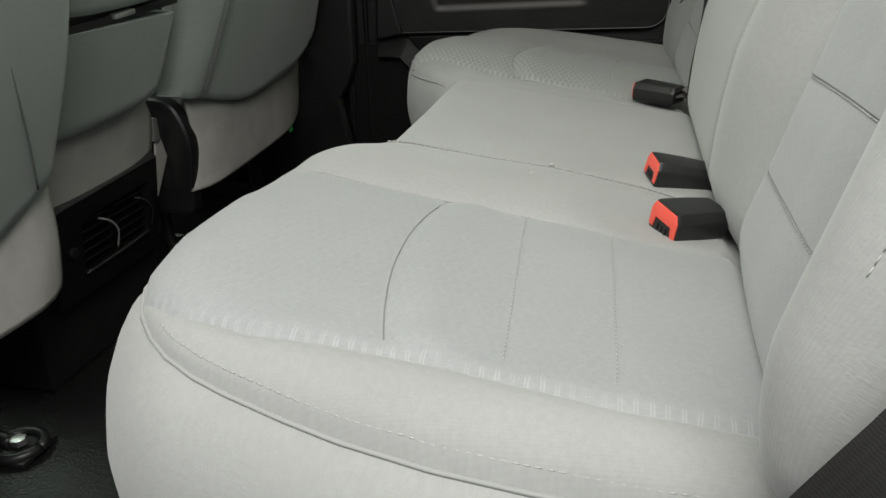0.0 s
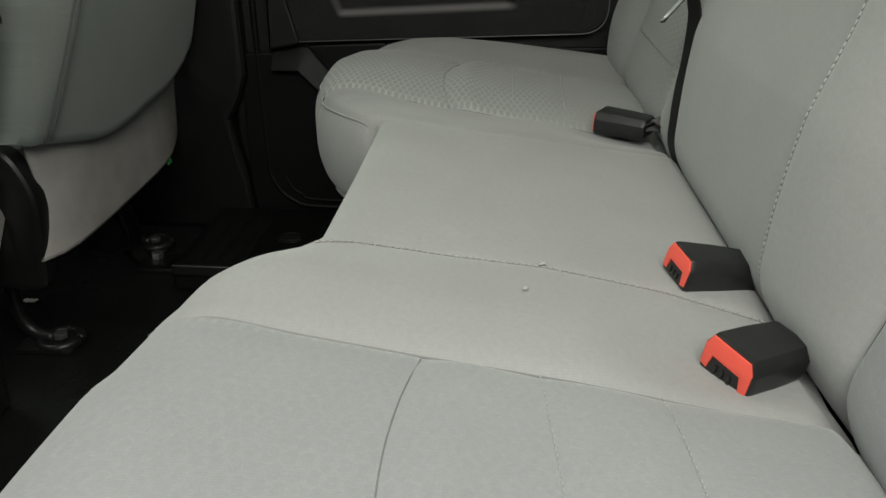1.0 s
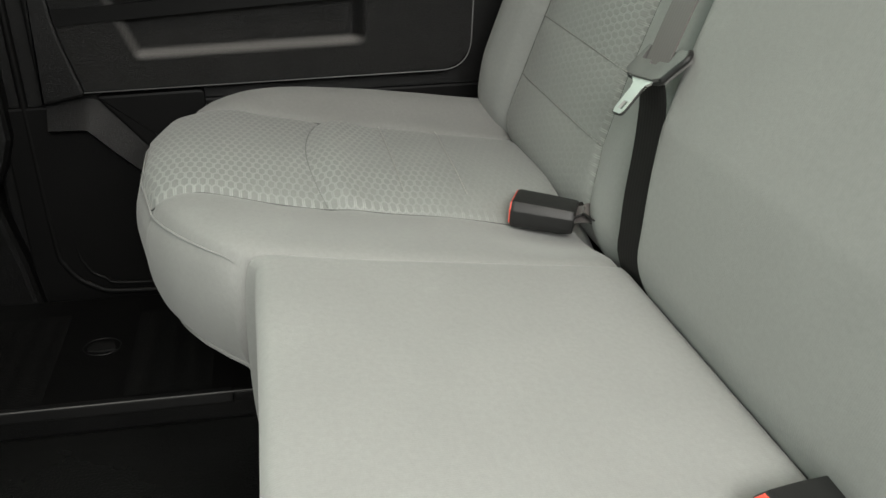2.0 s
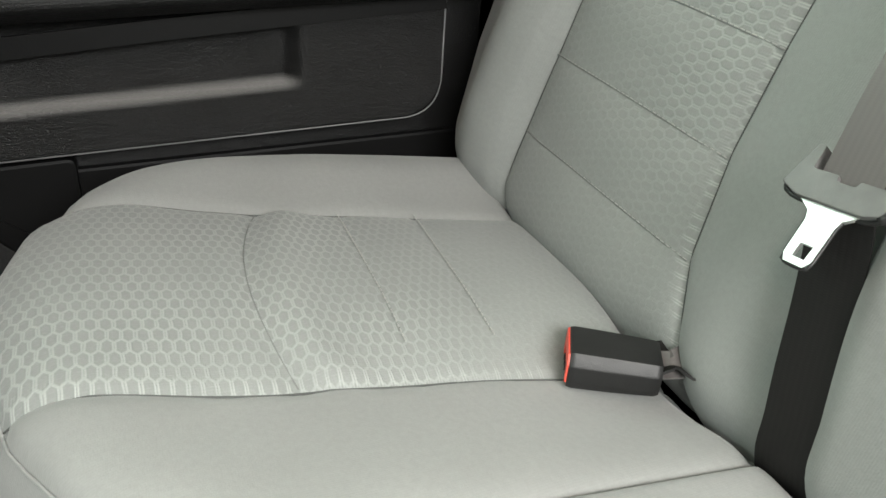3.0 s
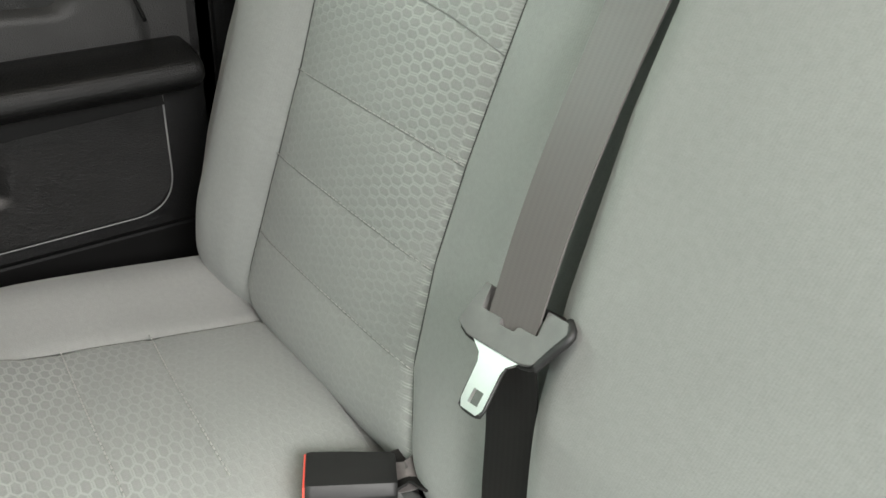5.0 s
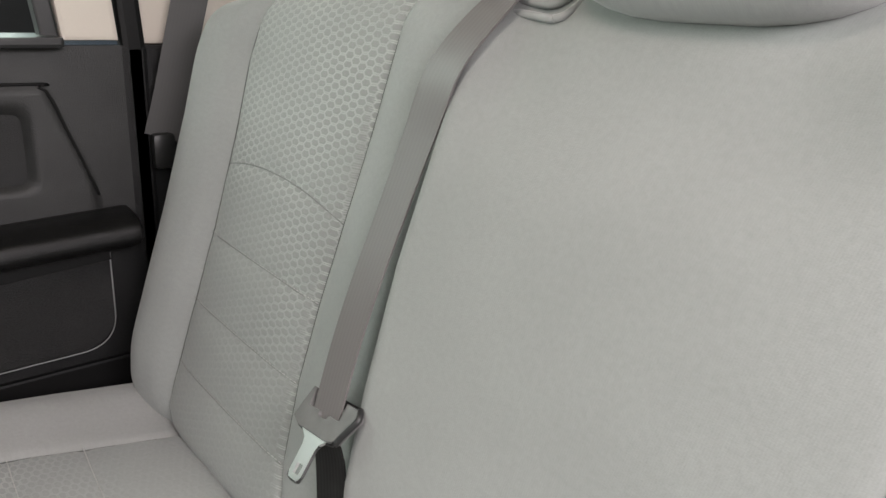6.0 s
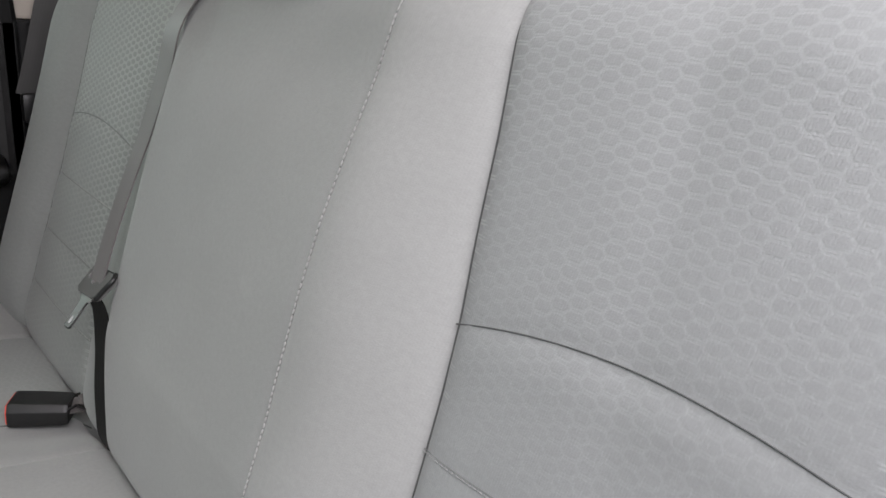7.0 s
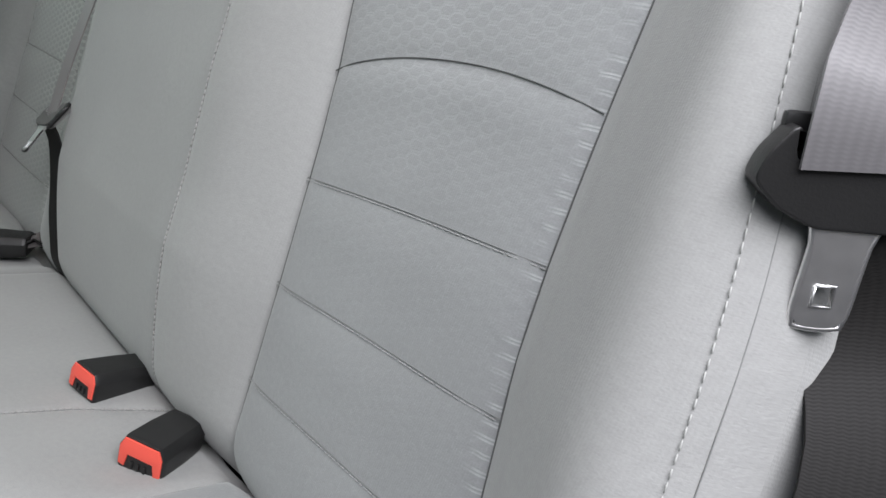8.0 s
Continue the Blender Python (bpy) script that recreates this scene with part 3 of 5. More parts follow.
def left_cushion(seat):
    outer_seam = [(0.0, -0.632), (0.35, -0.641), (0.55, -0.635), (0.7, -0.635), (0.82, -0.641), (0.92, -0.626), (1.0, -0.595)]
    mid_seam = [(0.0, -0.236), (0.17, -0.228), (0.35, -0.203), (0.57, -0.189), (0.8, -0.193), (0.92, -0.2), (1.0, -0.222)]
    knots = [outer_edge(-1), lambda s: max(float(lerp_table(s, outer_seam)), outer_edge(-1)(s) + 0.007), lambda s: CENTRE - INNER - 0.004 + 0.015 * s, lambda s: float(lerp_table(s, mid_seam)), lambda s: 0.176]
    pad = Pad([0.0, 0.28, 0.45, 0.62, 0.9, 1.0], knots, cushion_reach, 0.0055, 0.5)
    pad.h = cushion_base(pad.a, pad.b)
    cushion_relief(pad, -1)
    fade = np.clip(pad.edge_distance(["front"]) / 0.09, 0.15, 1)
    for k, (depth, width) in {1: (0.008, 0.008), 2: (0.008, 0.009), 3: (0.003, 0.006)}.items():
        pad.groove(pad.b - pad.knots[k][:, None], depth * fade, width)
    w = np.abs(pad.b - CENTRE)
    radius = np.where(w < 0.2, 0.022, np.where(w < 0.3, 0.022 + (w - 0.2) * 0.5, 0.072))
    pad.round_rim(pad.edge_distance(["front", "low"]), radius, np.where(w < 0.2, 0.012, np.where(w < 0.3, 0.012 + (w - 0.2) * 0.24, 0.036)))
    pad.round_rim(pad.edge_distance(["high"]), 0.016, 0.004)
    rim = pad.rim(["low", "front"], 6)
    t = pad.skirt(lay_cushion, rim, NEAR_SKIRT, KNIT, seat, "cushion", tuck=0.6)
    pad.build(lay_cushion, [("outer_bolster", 0, 0, KNIT, ""), ("insert", 1, 1, HONEY_WORN, "honeycomb knit insert"), ("inner_bolster", 2, 2, KNIT, ""), ("middle_panel", 3, 3, KNIT, "")], t)
    cord("piping", [lay_cushion(a + na * 0.001, b + nb * 0.001, h + 0.001) for a, b, h, na, nb in rim if b < -0.222], 0.0016, KNIT, t)
    cord("rim_seam", [lay_cushion(a + na * 0.0022, b + nb * 0.0022, h - 0.0016) for a, b, h, na, nb in rim if b < -0.222], 0.0006, ROW, t)
    inset = [(a - na * 0.0055, b - nb * 0.0055) for a, b, h, na, nb in rim if b < -0.3 and na < 0.75]
    stitches("stitching", surface_line(pad, lay_cushion, inset, 0.001), ROW_PALE, t, 0.0066, 0.0046, 0.00055)
    seam_cords(pad, lay_cushion, (2,), t, ROW)
    cord("arc_seam", surface_line(pad, lay_cushion, sewn_line(ARC_X[-1], -1), 0.0002), 0.0005, ROW, t, sides=5)
    for row in TUFTS[-1]:
        stitches("row_stitching", surface_line(pad, lay_cushion, sewn_line(row, -1), 0.0011), STITCH, t, 0.0055, 0.003, 0.0004)
    stitches("stitching", [lay_cushion(*p) for p in pad.column(3, 0.0012)][8:-3], THREAD, t, 0.0055, 0.0045, 0.00095, "pale top stitching")
    return t


def right_cushion(seat):
    knots = [lambda s: 0.178 + 0.012 * max(0, s - 0.85) / 0.15, lambda s: CENTRE + INNER + 0.004 - 0.016 * (1 - s), lambda s: float(lerp_table(s, [(0.0, 0.56), (0.2, 0.566), (0.45, 0.58), (0.62, 0.583), (0.75, 0.588), (0.87, 0.6), (1.0, 0.602)])), outer_edge(1)]
    pad = Pad([0.0, 0.28, 0.45, 0.62, 0.9, 1.0], knots, cushion_reach, 0.0055, 0.5)
    pad.h = cushion_base(pad.a, pad.b)
    cushion_relief(pad, 1)
    for k, (depth, width) in {1: (0.006, 0.008), 2: (0.008, 0.008)}.items():
        pad.groove(pad.b - pad.knots[k][:, None], depth, width)
    w = np.abs(pad.b - CENTRE)
    radius = np.where(w < 0.3, 0.03 + (w - 0.19) * 0.4, 0.072)
    pad.round_rim(pad.edge_distance(["front", "high"]), radius, np.where(w < 0.3, 0.016 + (w - 0.19) * 0.18, 0.036))
    pad.round_rim(pad.edge_distance(["low"]), 0.03, 0.008)
    rim = pad.rim(["low", "front", "high"], 6)
    t = pad.skirt(lay_cushion, rim, SKIRT, KNIT, seat, "cushion")
    pad.build(lay_cushion, [("inner_bolster", 0, 0, KNIT, ""), ("insert", 1, 1, HONEY, "honeycomb knit insert"), ("outer_bolster", 2, 2, KNIT, "")], t)
    cord("piping", [lay_cushion(a + na * 0.001, b + nb * 0.001, h + 0.001) for a, b, h, na, nb in rim if b > 0.1905], lambda t: 0.0013 * min(1.0, 0.3 + t * 12), KNIT, t)
    low = [lay_cushion(a + na * -0.016, b + nb * -0.016, h - 0.128) for a, b, h, na, nb in rim]
    cord("lower_piping", low, 0.004, KNIT, t)
    seam_cords(pad, lay_cushion, (1, 2), t)
    cord("arc_seam", surface_line(pad, lay_cushion, sewn_line(ARC_X[1], 1), 0.0002), 0.0005, ROW, t, sides=5)
    for row in TUFTS[1]:
        stitches("row_stitching", surface_line(pad, lay_cushion, sewn_line(row, 1)[2:], 0.0024), STITCH, t, 0.0058, 0.0038, 0.0007)
    return t


# backrests: a runs up the slope from the crease, h stands out towards the front
LEAN = 0.29
UP = Vector((LEAN, 0, 1)).normalized()
OUT = Vector((-1, 0, LEAN)).normalized()
FOOT = Vector((0.16 + LEAN * (0.34 - 0.456), 0, 0.34))
BACK_LONG = 0.622


def lay_back(a, b, h):
    return FOOT + UP * float(a) + Vector((0, float(b), 0)) + OUT * float(h)


def up_from(z):
    return (z - FOOT.z) / UP.z


BACK_EDGE = [(0.0, 0.71), (0.05, 0.75), (0.12, 0.78), (0.3, 0.796), (0.5, 0.79), (0.66, 0.772), (0.8, 0.738), (0.9, 0.703), (0.96, 0.676), (1.0, 0.64)]
NEAR_EDGE = [(0.0, 0.662), (0.05, 0.702), (0.12, 0.731), (0.3, 0.745), (0.5, 0.742), (0.66, 0.734), (0.8, 0.722), (0.9, 0.7), (0.96, 0.666), (1.0, 0.62)]
BACK_OUTER = [(0.0, 0.6), (0.12, 0.606), (0.25, 0.6), (0.5, 0.588), (0.7, 0.588), (0.85, 0.596), (1.0, 0.583)]
BACK_INNER = [(0.0, 0.285), (0.06, 0.292), (0.11, 0.306), (0.19, 0.332), (0.33, 0.342), (0.47, 0.338), (0.615, 0.328), (0.75, 0.317), (1.0, 0.305)]
NEAR_OUTER = [(0.0, 0.607), (0.12, 0.615), (0.25, 0.607), (0.4, 0.597), (0.49, 0.597), (0.56, 0.599), (0.64, 0.602), (0.74, 0.607), (0.85, 0.613), (1.0, 0.605)]
NEAR_INNER = [(0.0, 0.314), (0.1, 0.325), (0.19, 0.328), (0.33, 0.333), (0.42, 0.336), (0.52, 0.337), (0.61, 0.335), (0.7, 0.33), (0.8, 0.327), (0.89, 0.321), (1.0, 0.31)]
SEAMS = {1: (BACK_OUTER, BACK_INNER), -1: (NEAR_OUTER, NEAR_INNER)}
ROW_TILT = 0.0055
ROWS_Z = (0.457, 0.538, 0.622)
ARC_Z = 0.704


def back_reach(b):
    w = np.abs(b - CENTRE)
    return BACK_LONG - 0.028 * np.clip((w - 0.5) / 0.14, 0, 1) ** 2


def back_relief(pad, side):
    a, b = pad.a, pad.b
    w = (b - CENTRE) * side
    s = a / BACK_LONG
    o, i = lerp_table(s, SEAMS[side][0]), lerp_table(s, SEAMS[side][1])
    mid, half = (o + i) / 2, (o - i) / 2
    low = np.clip(s / 0.22, 0, 1) * np.clip(s / 0.22, 0, 1) * (3 - 2 * np.clip(s / 0.22, 0, 1))
    pad.h += (0.036 if side > 0 else 0.05) * np.exp(-((w - o - (0.065 if side > 0 else 0.096)) / (0.055 if side > 0 else 0.064)) ** 2) * np.clip((w - o + 0.01) / 0.03, 0, 1) * (0.3 + 0.7 * low)
    inside = 1 / (1 + np.exp((np.abs(w - mid) - half) / 0.004))
    pad.h += 0.006 * np.clip(1 - ((w - mid) / half) ** 2, 0, 1) + 0.015 * np.clip((w - i) / (o - i), 0, 1)
    flat = np.sqrt(np.clip(1 - ((w - mid) / half) ** 2, 0, 1))
    for z in ROWS_Z:
        u = np.clip((w - mid) / half, -1, 1)
        line = up_from(z) + ROW_TILT * u + 0.002 * (1 - u * u)
        pad.h -= flat * (0.0022 if side > 0 else 0.0011) * np.exp(-np.abs(a - line) / 0.006)
        pad.h += flat * (0.0022 if side > 0 else 0.0011) * np.exp(-((a - line + 0.03) / 0.02) ** 2)
    u = np.clip((w - mid) / half, -1, 1)
    line = up_from(ARC_Z) + ROW_TILT * u + 0.017 * (1 - u * u)
    pad.h -= flat * 0.0022 * np.exp(-np.abs(a - line) / 0.006)
    pad.h += flat * 0.0014 * np.exp(-((a - line + 0.02) / 0.015) ** 2)
    ripple = np.sin(a / 0.0092 * 2 * math.pi) * 0.0006
    pad.h += ripple * np.exp(-((w - o + 0.010) / 0.008) ** 2) * inside


def back_row(z, side, curve, steps=16):
    out = []
    s = up_from(z) / BACK_LONG
    o, i = float(lerp_table(s, SEAMS[side][0])), float(lerp_table(s, SEAMS[side][1]))
    for k in range(steps + 1):
        w = i + (o - i) * k / steps
        u = (w - (o + i) / 2) / ((o - i) / 2)
        out.append((up_from(z) + ROW_TILT * u + curve * (1 - u * u), CENTRE + side * w))
    return out


BACK_SKIRT = [(0.0, 0.0), (0.004, 0.012), (0.006, 0.03), (0.004, 0.06), (-0.002, 0.1), (-0.012, 0.13), (-0.02, 0.14)]
SPLIT = [(0.0, 0.153), (0.15, 0.156), (0.28, 0.166), (0.42, 0.173), (0.6, 0.173), (0.8, 0.162), (1.0, 0.15)]
MID_SEAM = [(0.0, -0.2), (0.12, -0.207), (0.3, -0.214), (0.447, -0.219), (0.556, -0.2255), (0.65, -0.23), (0.748, -0.2345), (0.83, -0.238), (0.947, -0.246), (1.0, -0.247)]
S_STOPS = [0.0] + [up_from(z) / BACK_LONG for z in ROWS_Z] + [up_from(ARC_Z) / BACK_LONG, 0.9, 1.0]


def sewn_back_row(pad, points, t, pale=False):
    line = surface_line(pad, lay_back, points, 0.0008 if pale else 0.0006)
    if pale:
        stitches("row_stitching", line, STITCH, t, 0.0064, 0.0045, 0.0005)
        cord("row_seam", [p - UP * 0.0012 - OUT * 0.0004 for p in line], 0.0004, ROW, t, sides=5)
        return
    cord("row_seam", line, 0.0004, ROW, t, sides=4)
    stitches("pleat", [p - UP * 0.0018 for p in line], KNIT, t, 0.0056, 0.0042, 0.0005)


def left_back(seat):
    knots = [lambda s: CENTRE - float(lerp_table(s, NEAR_EDGE)), lambda s: CENTRE - float(lerp_table(s, SEAMS[-1][0])), lambda s: CENTRE - float(lerp_table(s, SEAMS[-1][1])), lambda s: float(lerp_table(s, MID_SEAM)), lambda s: float(lerp_table(s, SPLIT))]
    pad = Pad(S_STOPS, knots, back_reach, 0.0055, BACK_LONG)
    back_relief(pad, -1)
    b = pad.b
    s = pad.a / BACK_LONG
    inner = CENTRE - lerp_table(s, SEAMS[-1][1])
    t01 = np.clip((b - inner) / 0.11, 0, 1)
    rise = np.sin(t01 * math.pi / 2) * 0.046 * np.clip(s / 0.3, 0, 1) * np.clip(1.5 - 0.5 * s / 0.3, 1, 1.5)
    pad.h += np.where(b > inner, rise, 0)
    # the padding stands further out along the inner seam, more so near the top
    proud = lerp_table(s, [(0.0, 0.0), (0.2, 0.004), (0.42, 0.0095), (0.61, 0.0125), (0.89, 0.02), (1.0, 0.02)])
    middle = lerp_table(s, [(0.0, 0.0), (0.4, 0.0), (0.556, 0.0065), (0.65, 0.007), (0.75, 0.003), (0.83, -0.003), (1.0, -0.003)])
    near = np.interp(b - inner, [-0.14, 0.0, 0.11], [0.0, 1.0, 0.0])
    pad.h += proud * near + middle * np.interp(b - inner, [0.0, 0.11, 0.5], [0.0, 1.0, 0.0])
    # a hollow under the head restraint
    low = np.clip((s - 0.7) / 0.2, 0, 1)
    side_in = np.clip((b + 0.24) / 0.13, 0, 1) * np.clip((0.15 - b) / 0.07, 0, 1)
    pad.h -= 0.016 * low * low * (3 - 2 * low) * side_in * side_in * (3 - 2 * side_in)
    for k, (depth, width) in {1: (0.008, 0.008), 2: (0.007, 0.008), 3: (0.0026, 0.006)}.items():
        pad.groove(pad.b - pad.knots[k][:, None], depth, width)
    pad.round_rim(pad.edge_distance(["front"]), 0.07, 0.06)
    pad.round_rim(pad.edge_distance(["low"]), 0.05, 0.03)
    pad.round_rim(pad.edge_distance(["high"]), 0.034, 0.045)
    pad.h -= 0.05 * np.clip(1 - pad.a / 0.07, 0, 1) ** 2
    rim = pad.rim(["low", "front", "high"], 0)
    t = pad.skirt(lay_back, rim, BACK_SKIRT, KNIT, seat, "backrest")
    # the middle panel's shade is in its darker cloth colour
    pad.build(lay_back, [("outer_bolster", 0, 0, KNIT, ""), ("insert", 1, 1, HONEY_BACK, "honeycomb knit insert"), ("inner_bolster", 2, 2, KNIT, ""), ("middle_panel", 3, 3, SHADED_KNIT, "")], t)
    seam_cords(pad, lay_back, (1, 2), t)
    cord("arc_seam", surface_line(pad, lay_back, back_row(ARC_Z, -1, 0.017), 0.0006), 0.0005, SEAM, t, sides=5)
    for z in ROWS_Z:
        sewn_back_row(pad, back_row(z, -1, 0.002), t)
    col = pad.column(3, 0.0008)
    stitches("stitching", [lay_back(*p) for p in col][4:-5], THREAD, t, 0.0052, 0.0049, 0.0008, "pale top stitching")
    cord("seam_ridge", [lay_back(a, bb - 0.0032, h - 0.0014) for a, bb, h in col][4:-5], 0.0016, KNIT, t, sides=8)
    for name, inset, lift in (("stitching", 0.02, 0.001), ("seam", 0.0125, 0.0003)):
        run = np.linspace(0.17, 0.53, 110)
        cross = [CENTRE - float(lerp_table(a / BACK_LONG, NEAR_EDGE)) + inset for a in run]
        hs = np.array([pad.at(a, bb) for a, bb in zip(run, cross)])
        hs = np.convolve(np.pad(hs, 10, mode="edge"), np.ones(21) / 21, mode="valid")
        cross = np.convolve(np.pad(cross, 10, mode="edge"), np.ones(21) / 21, mode="valid")
        line = [lay_back(a, bb, h + lift) for a, bb, h in zip(run, cross, hs)][2:-2]
        if name == "seam":
            cord(name, line, 0.0004, ROW, t, sides=5)
        else:
            stitches(name, line, ROW_PALE, t, 0.0058, 0.0046, 0.00036)
    # welt along the top of the seat's own panel
    top = surface_line(pad, lay_back, [(up_from(0.891), -0.246), (up_from(0.903), -0.253), (up_from(0.91), -0.275), (up_from(0.914), -0.33), (up_from(0.918), -0.45), (up_from(0.915), -0.58)], 0.002)
    cord("welt", top, 0.0042, KNIT, t)
    return t


def right_back(seat):
    knots = [lambda s: float(lerp_table(s, SPLIT)) + 0.013, lambda s: CENTRE + float(lerp_table(s, BACK_INNER)), lambda s: CENTRE + float(lerp_table(s, BACK_OUTER)) , lambda s: CENTRE + float(lerp_table(s, BACK_EDGE))]
    pad = Pad(S_STOPS, knots, back_reach, 0.0055, BACK_LONG)
    back_relief(pad, 1)
    w = pad.b - CENTRE
    pad.h += 0.012 * np.exp(-((w - 0.26) / 0.05) ** 2)
    for k, (depth, width) in {1: (0.007, 0.008), 2: (0.008, 0.008)}.items():
        pad.groove(pad.b - pad.knots[k][:, None], depth, width)
    pad.round_rim(pad.edge_distance(["front"]), 0.06, 0.05)
    pad.round_rim(pad.edge_distance(["high"]), 0.05, 0.03)
    pad.round_rim(pad.edge_distance(["low"]), 0.03, 0.03)
    pad.h -= 0.05 * np.clip(1 - pad.a / 0.07, 0, 1) ** 2
    rim = pad.rim(["low", "front", "high"], 0)
    t = pad.skirt(lay_back, rim, BACK_SKIRT, KNIT_RIGHT, seat, "backrest")
    pad.build(lay_back, [("inner_bolster", 0, 0, KNIT_RIGHT, ""), ("insert", 1, 1, HONEY_RIGHT, "honeycomb knit insert"), ("outer_bolster", 2, 2, KNIT_RIGHT, "")], t)
    seam_cords(pad, lay_back, (1, 2), t)
    cord("arc_seam", surface_line(pad, lay_back, back_row(ARC_Z, 1, 0.017), 0.0004), 0.0006, ROW, t, sides=5)
    for z in ROWS_Z:
        sewn_back_row(pad, back_row(z, 1, 0.002), t, True)
    return t


# ---- the cab ----
def structure(name, bm, material, label, category="", **kw):
    return tagged(part(name, bm, material, None, "", **kw), label, category or name.split("_")[0], "", "structure")


def cab():
    structure("floor", box_bm((-2.1, -0.86, -0.04), (0.55, 0.88, 0.0), 0), VINYL, "black grained vinyl cab floor", "floor")
    structure("ceiling", box_bm((-1.5, -0.7, 1.4), (0.5, 0.7, 1.44), 0.01), LINER, "cream cloth headliner over the cab", "ceiling")
    structure("ground", box_bm((-60, -60, -0.8), (60, 60, -0.75), 0), ASPHALT, "grey asphalt ground under the truck", "ground")
    structure("wall_rear", box_bm((0.44, -0.8, -0.02), (0.5, 0.8, 0.93), 0.004), BLACK, "black trim panel behind the rear bench", "wall")
    structure("wall_rear_top", box_bm((0.42, -0.8, 1.3), (0.5, 0.8, 1.44), 0.004), TRIM, "cream trim above the rear window", "wall")
    w = thing("window_rear", "clear rear window of the cab", "window", kind="structure")
    part("pane", box_bm((0.46, -0.66, 0.93), (0.466, 0.66, 1.3), 0), GLASS, w).visible_shadow = False
    for y in (-0.72, 0.66):
        part("window_frame", box_bm((0.44, y, 0.93), (0.48, y + 0.06, 1.3), 0.004), BLACK_SMOOTH, w)
    structure("dashboard", box_bm((-2.05, -0.78, 0.0), (-1.55, 0.78, 0.86), 0.05, 4), BLACK, "black dashboard below the windscreen", "dashboard")
    structure("wall_far_lower", box_bm((-2.0, 0.84, -0.02), (0.5, 0.88, 0.84), 0), BLACK, "black inner wall under the far windows", "wall")
    structure("seat_base", box_bm((-0.18, -0.7, 0.0), (0.42, 0.7, 0.27), 0.01), BLACK, "black carpeted box under the rear bench", "seat base")


def far_side():
    """The closed rear door on the far side, with its pillar and sill."""
    d = thing("door_1", "closed black rear door with moulded armrest and map pocket", "door", kind="structure")
    Y = 0.757
    # shell
    part("door_shell", box_bm((-0.62, Y + 0.03, 0.0), (0.2, Y + 0.1, 0.84), 0.006), BLACK, d)
    # lower panel with the seam line along its foot
    step01 = lambda v: (lambda q: q * q * (3 - 2 * q))(min(1.0, max(0.0, v)))
    verts, faces, worn = [], [], []
    nx, nz = 150, 46
    for j in range(nx + 1):
        px = -0.5 + 0.6185 * j / nx
        foot = 0.4 + 0.045 * (px + 0.5)
        if px > 0.069:
            foot += 0.05 - math.sqrt(max(0.0, 0.05 ** 2 - (px - 0.069) ** 2))
        lip = 0.4565 + 0.0595 * (px + 0.36)
        for i in range(nz + 2):
            if i == 0:
                verts.append((px, Y + 0.03, foot))
                worn.append((0, 0))
                continue
            pz = foot + (0.58 - foot) * (i - 1) / nz
            # weight is highest on the pocket's slopes, where the highlight is painted
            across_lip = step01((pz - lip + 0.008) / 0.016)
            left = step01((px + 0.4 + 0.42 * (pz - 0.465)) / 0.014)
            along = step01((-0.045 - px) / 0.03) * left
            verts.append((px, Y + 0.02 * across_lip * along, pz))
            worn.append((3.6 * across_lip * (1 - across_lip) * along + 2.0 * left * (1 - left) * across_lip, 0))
    for j in range(nx):
        for i in range(nz + 1):
            k = j * (nz + 2) + i
            faces.append((k, k + 1, k + nz + 3, k + nz + 2))
    mesh_object("lower_panel", verts, faces, DOOR, d, "grained panel with a sloping map pocket, highlight painted on its lip", [(v[0], v[2]) for v in verts], edge=worn)
    edge = round_poly([(-0.5, 0.4), (0.1185, 0.4278), (0.1185, 0.566), (-0.5, 0.56)], [0.0, 0.05, 0.0, 0.0], 12)[:15]
    cord("chrome_line", [Vector((px, Y - 0.0005, pz - 0.0005)) for px, pz in edge], 0.001, BEAD, d, "pale bead along the panel edge")
    part("foot_panel", moved(prism_bm([(-0.6, 0.02), (0.2, 0.02), (0.2, 0.4), (-0.6, 0.372)], 0.012, 0.004), on_side(Y + 0.034)), RUBBER, d)
    # dark strip laid in as the shade under the armrest
    strip("armrest_shade", [(-0.5, Y - 0.001, 0.5085), (-0.2, Y - 0.001, 0.5385), (0.118, Y - 0.001, 0.5665)], 0.022, (0.0, 0.0, 1.0), 0.004, RUBBER, d, "dark strip for the shade in the gap under the armrest")
    # armrest
    arm = round_poly([(Y + 0.02, 0.552), (Y - 0.03, 0.56), (Y - 0.052, 0.575), (Y - 0.05, 0.594), (Y - 0.02, 0.606), (Y + 0.026, 0.61)], 0.014)
    m = Matrix(((0, 0, 1, -0.5), (1, 0, 0, 0), (0, 1, 0, 0), (0, 0, 0, 1)))
    shear = Matrix(((1, 0, 0, 0), (0, 1, 0, 0), (0.05, 0, 1, 0.009), (0, 0, 0, 1)))
    part("armrest", moved(prism_bm(arm, 0.655, 0.012, 3), shear @ m), BLACK, d)
    # upper panel with the pull bowl
    verts, faces = [], []
    nx, nz = 130, 50
    for j in range(nx + 1):
        px = -0.5 + 0.665 * j / nx
        for i in range(nz + 1):
            pz = 0.6 + 0.24 * i / nz
            edge_x = 0.118 - 0.06 * step01((pz - 0.62) / 0.22)
            proud = step01((edge_x - px) / 0.006) * step01((0.79 - pz) / 0.006)
            hollow = step01((0.05 - px) / 0.028) * step01((pz - 0.652) / 0.02) * step01((0.772 - pz) / 0.03)
            cup = step01((0.02 - px) / 0.02) * step01((pz - 0.668) / 0.014) * step01((0.752 - pz) / 0.014)
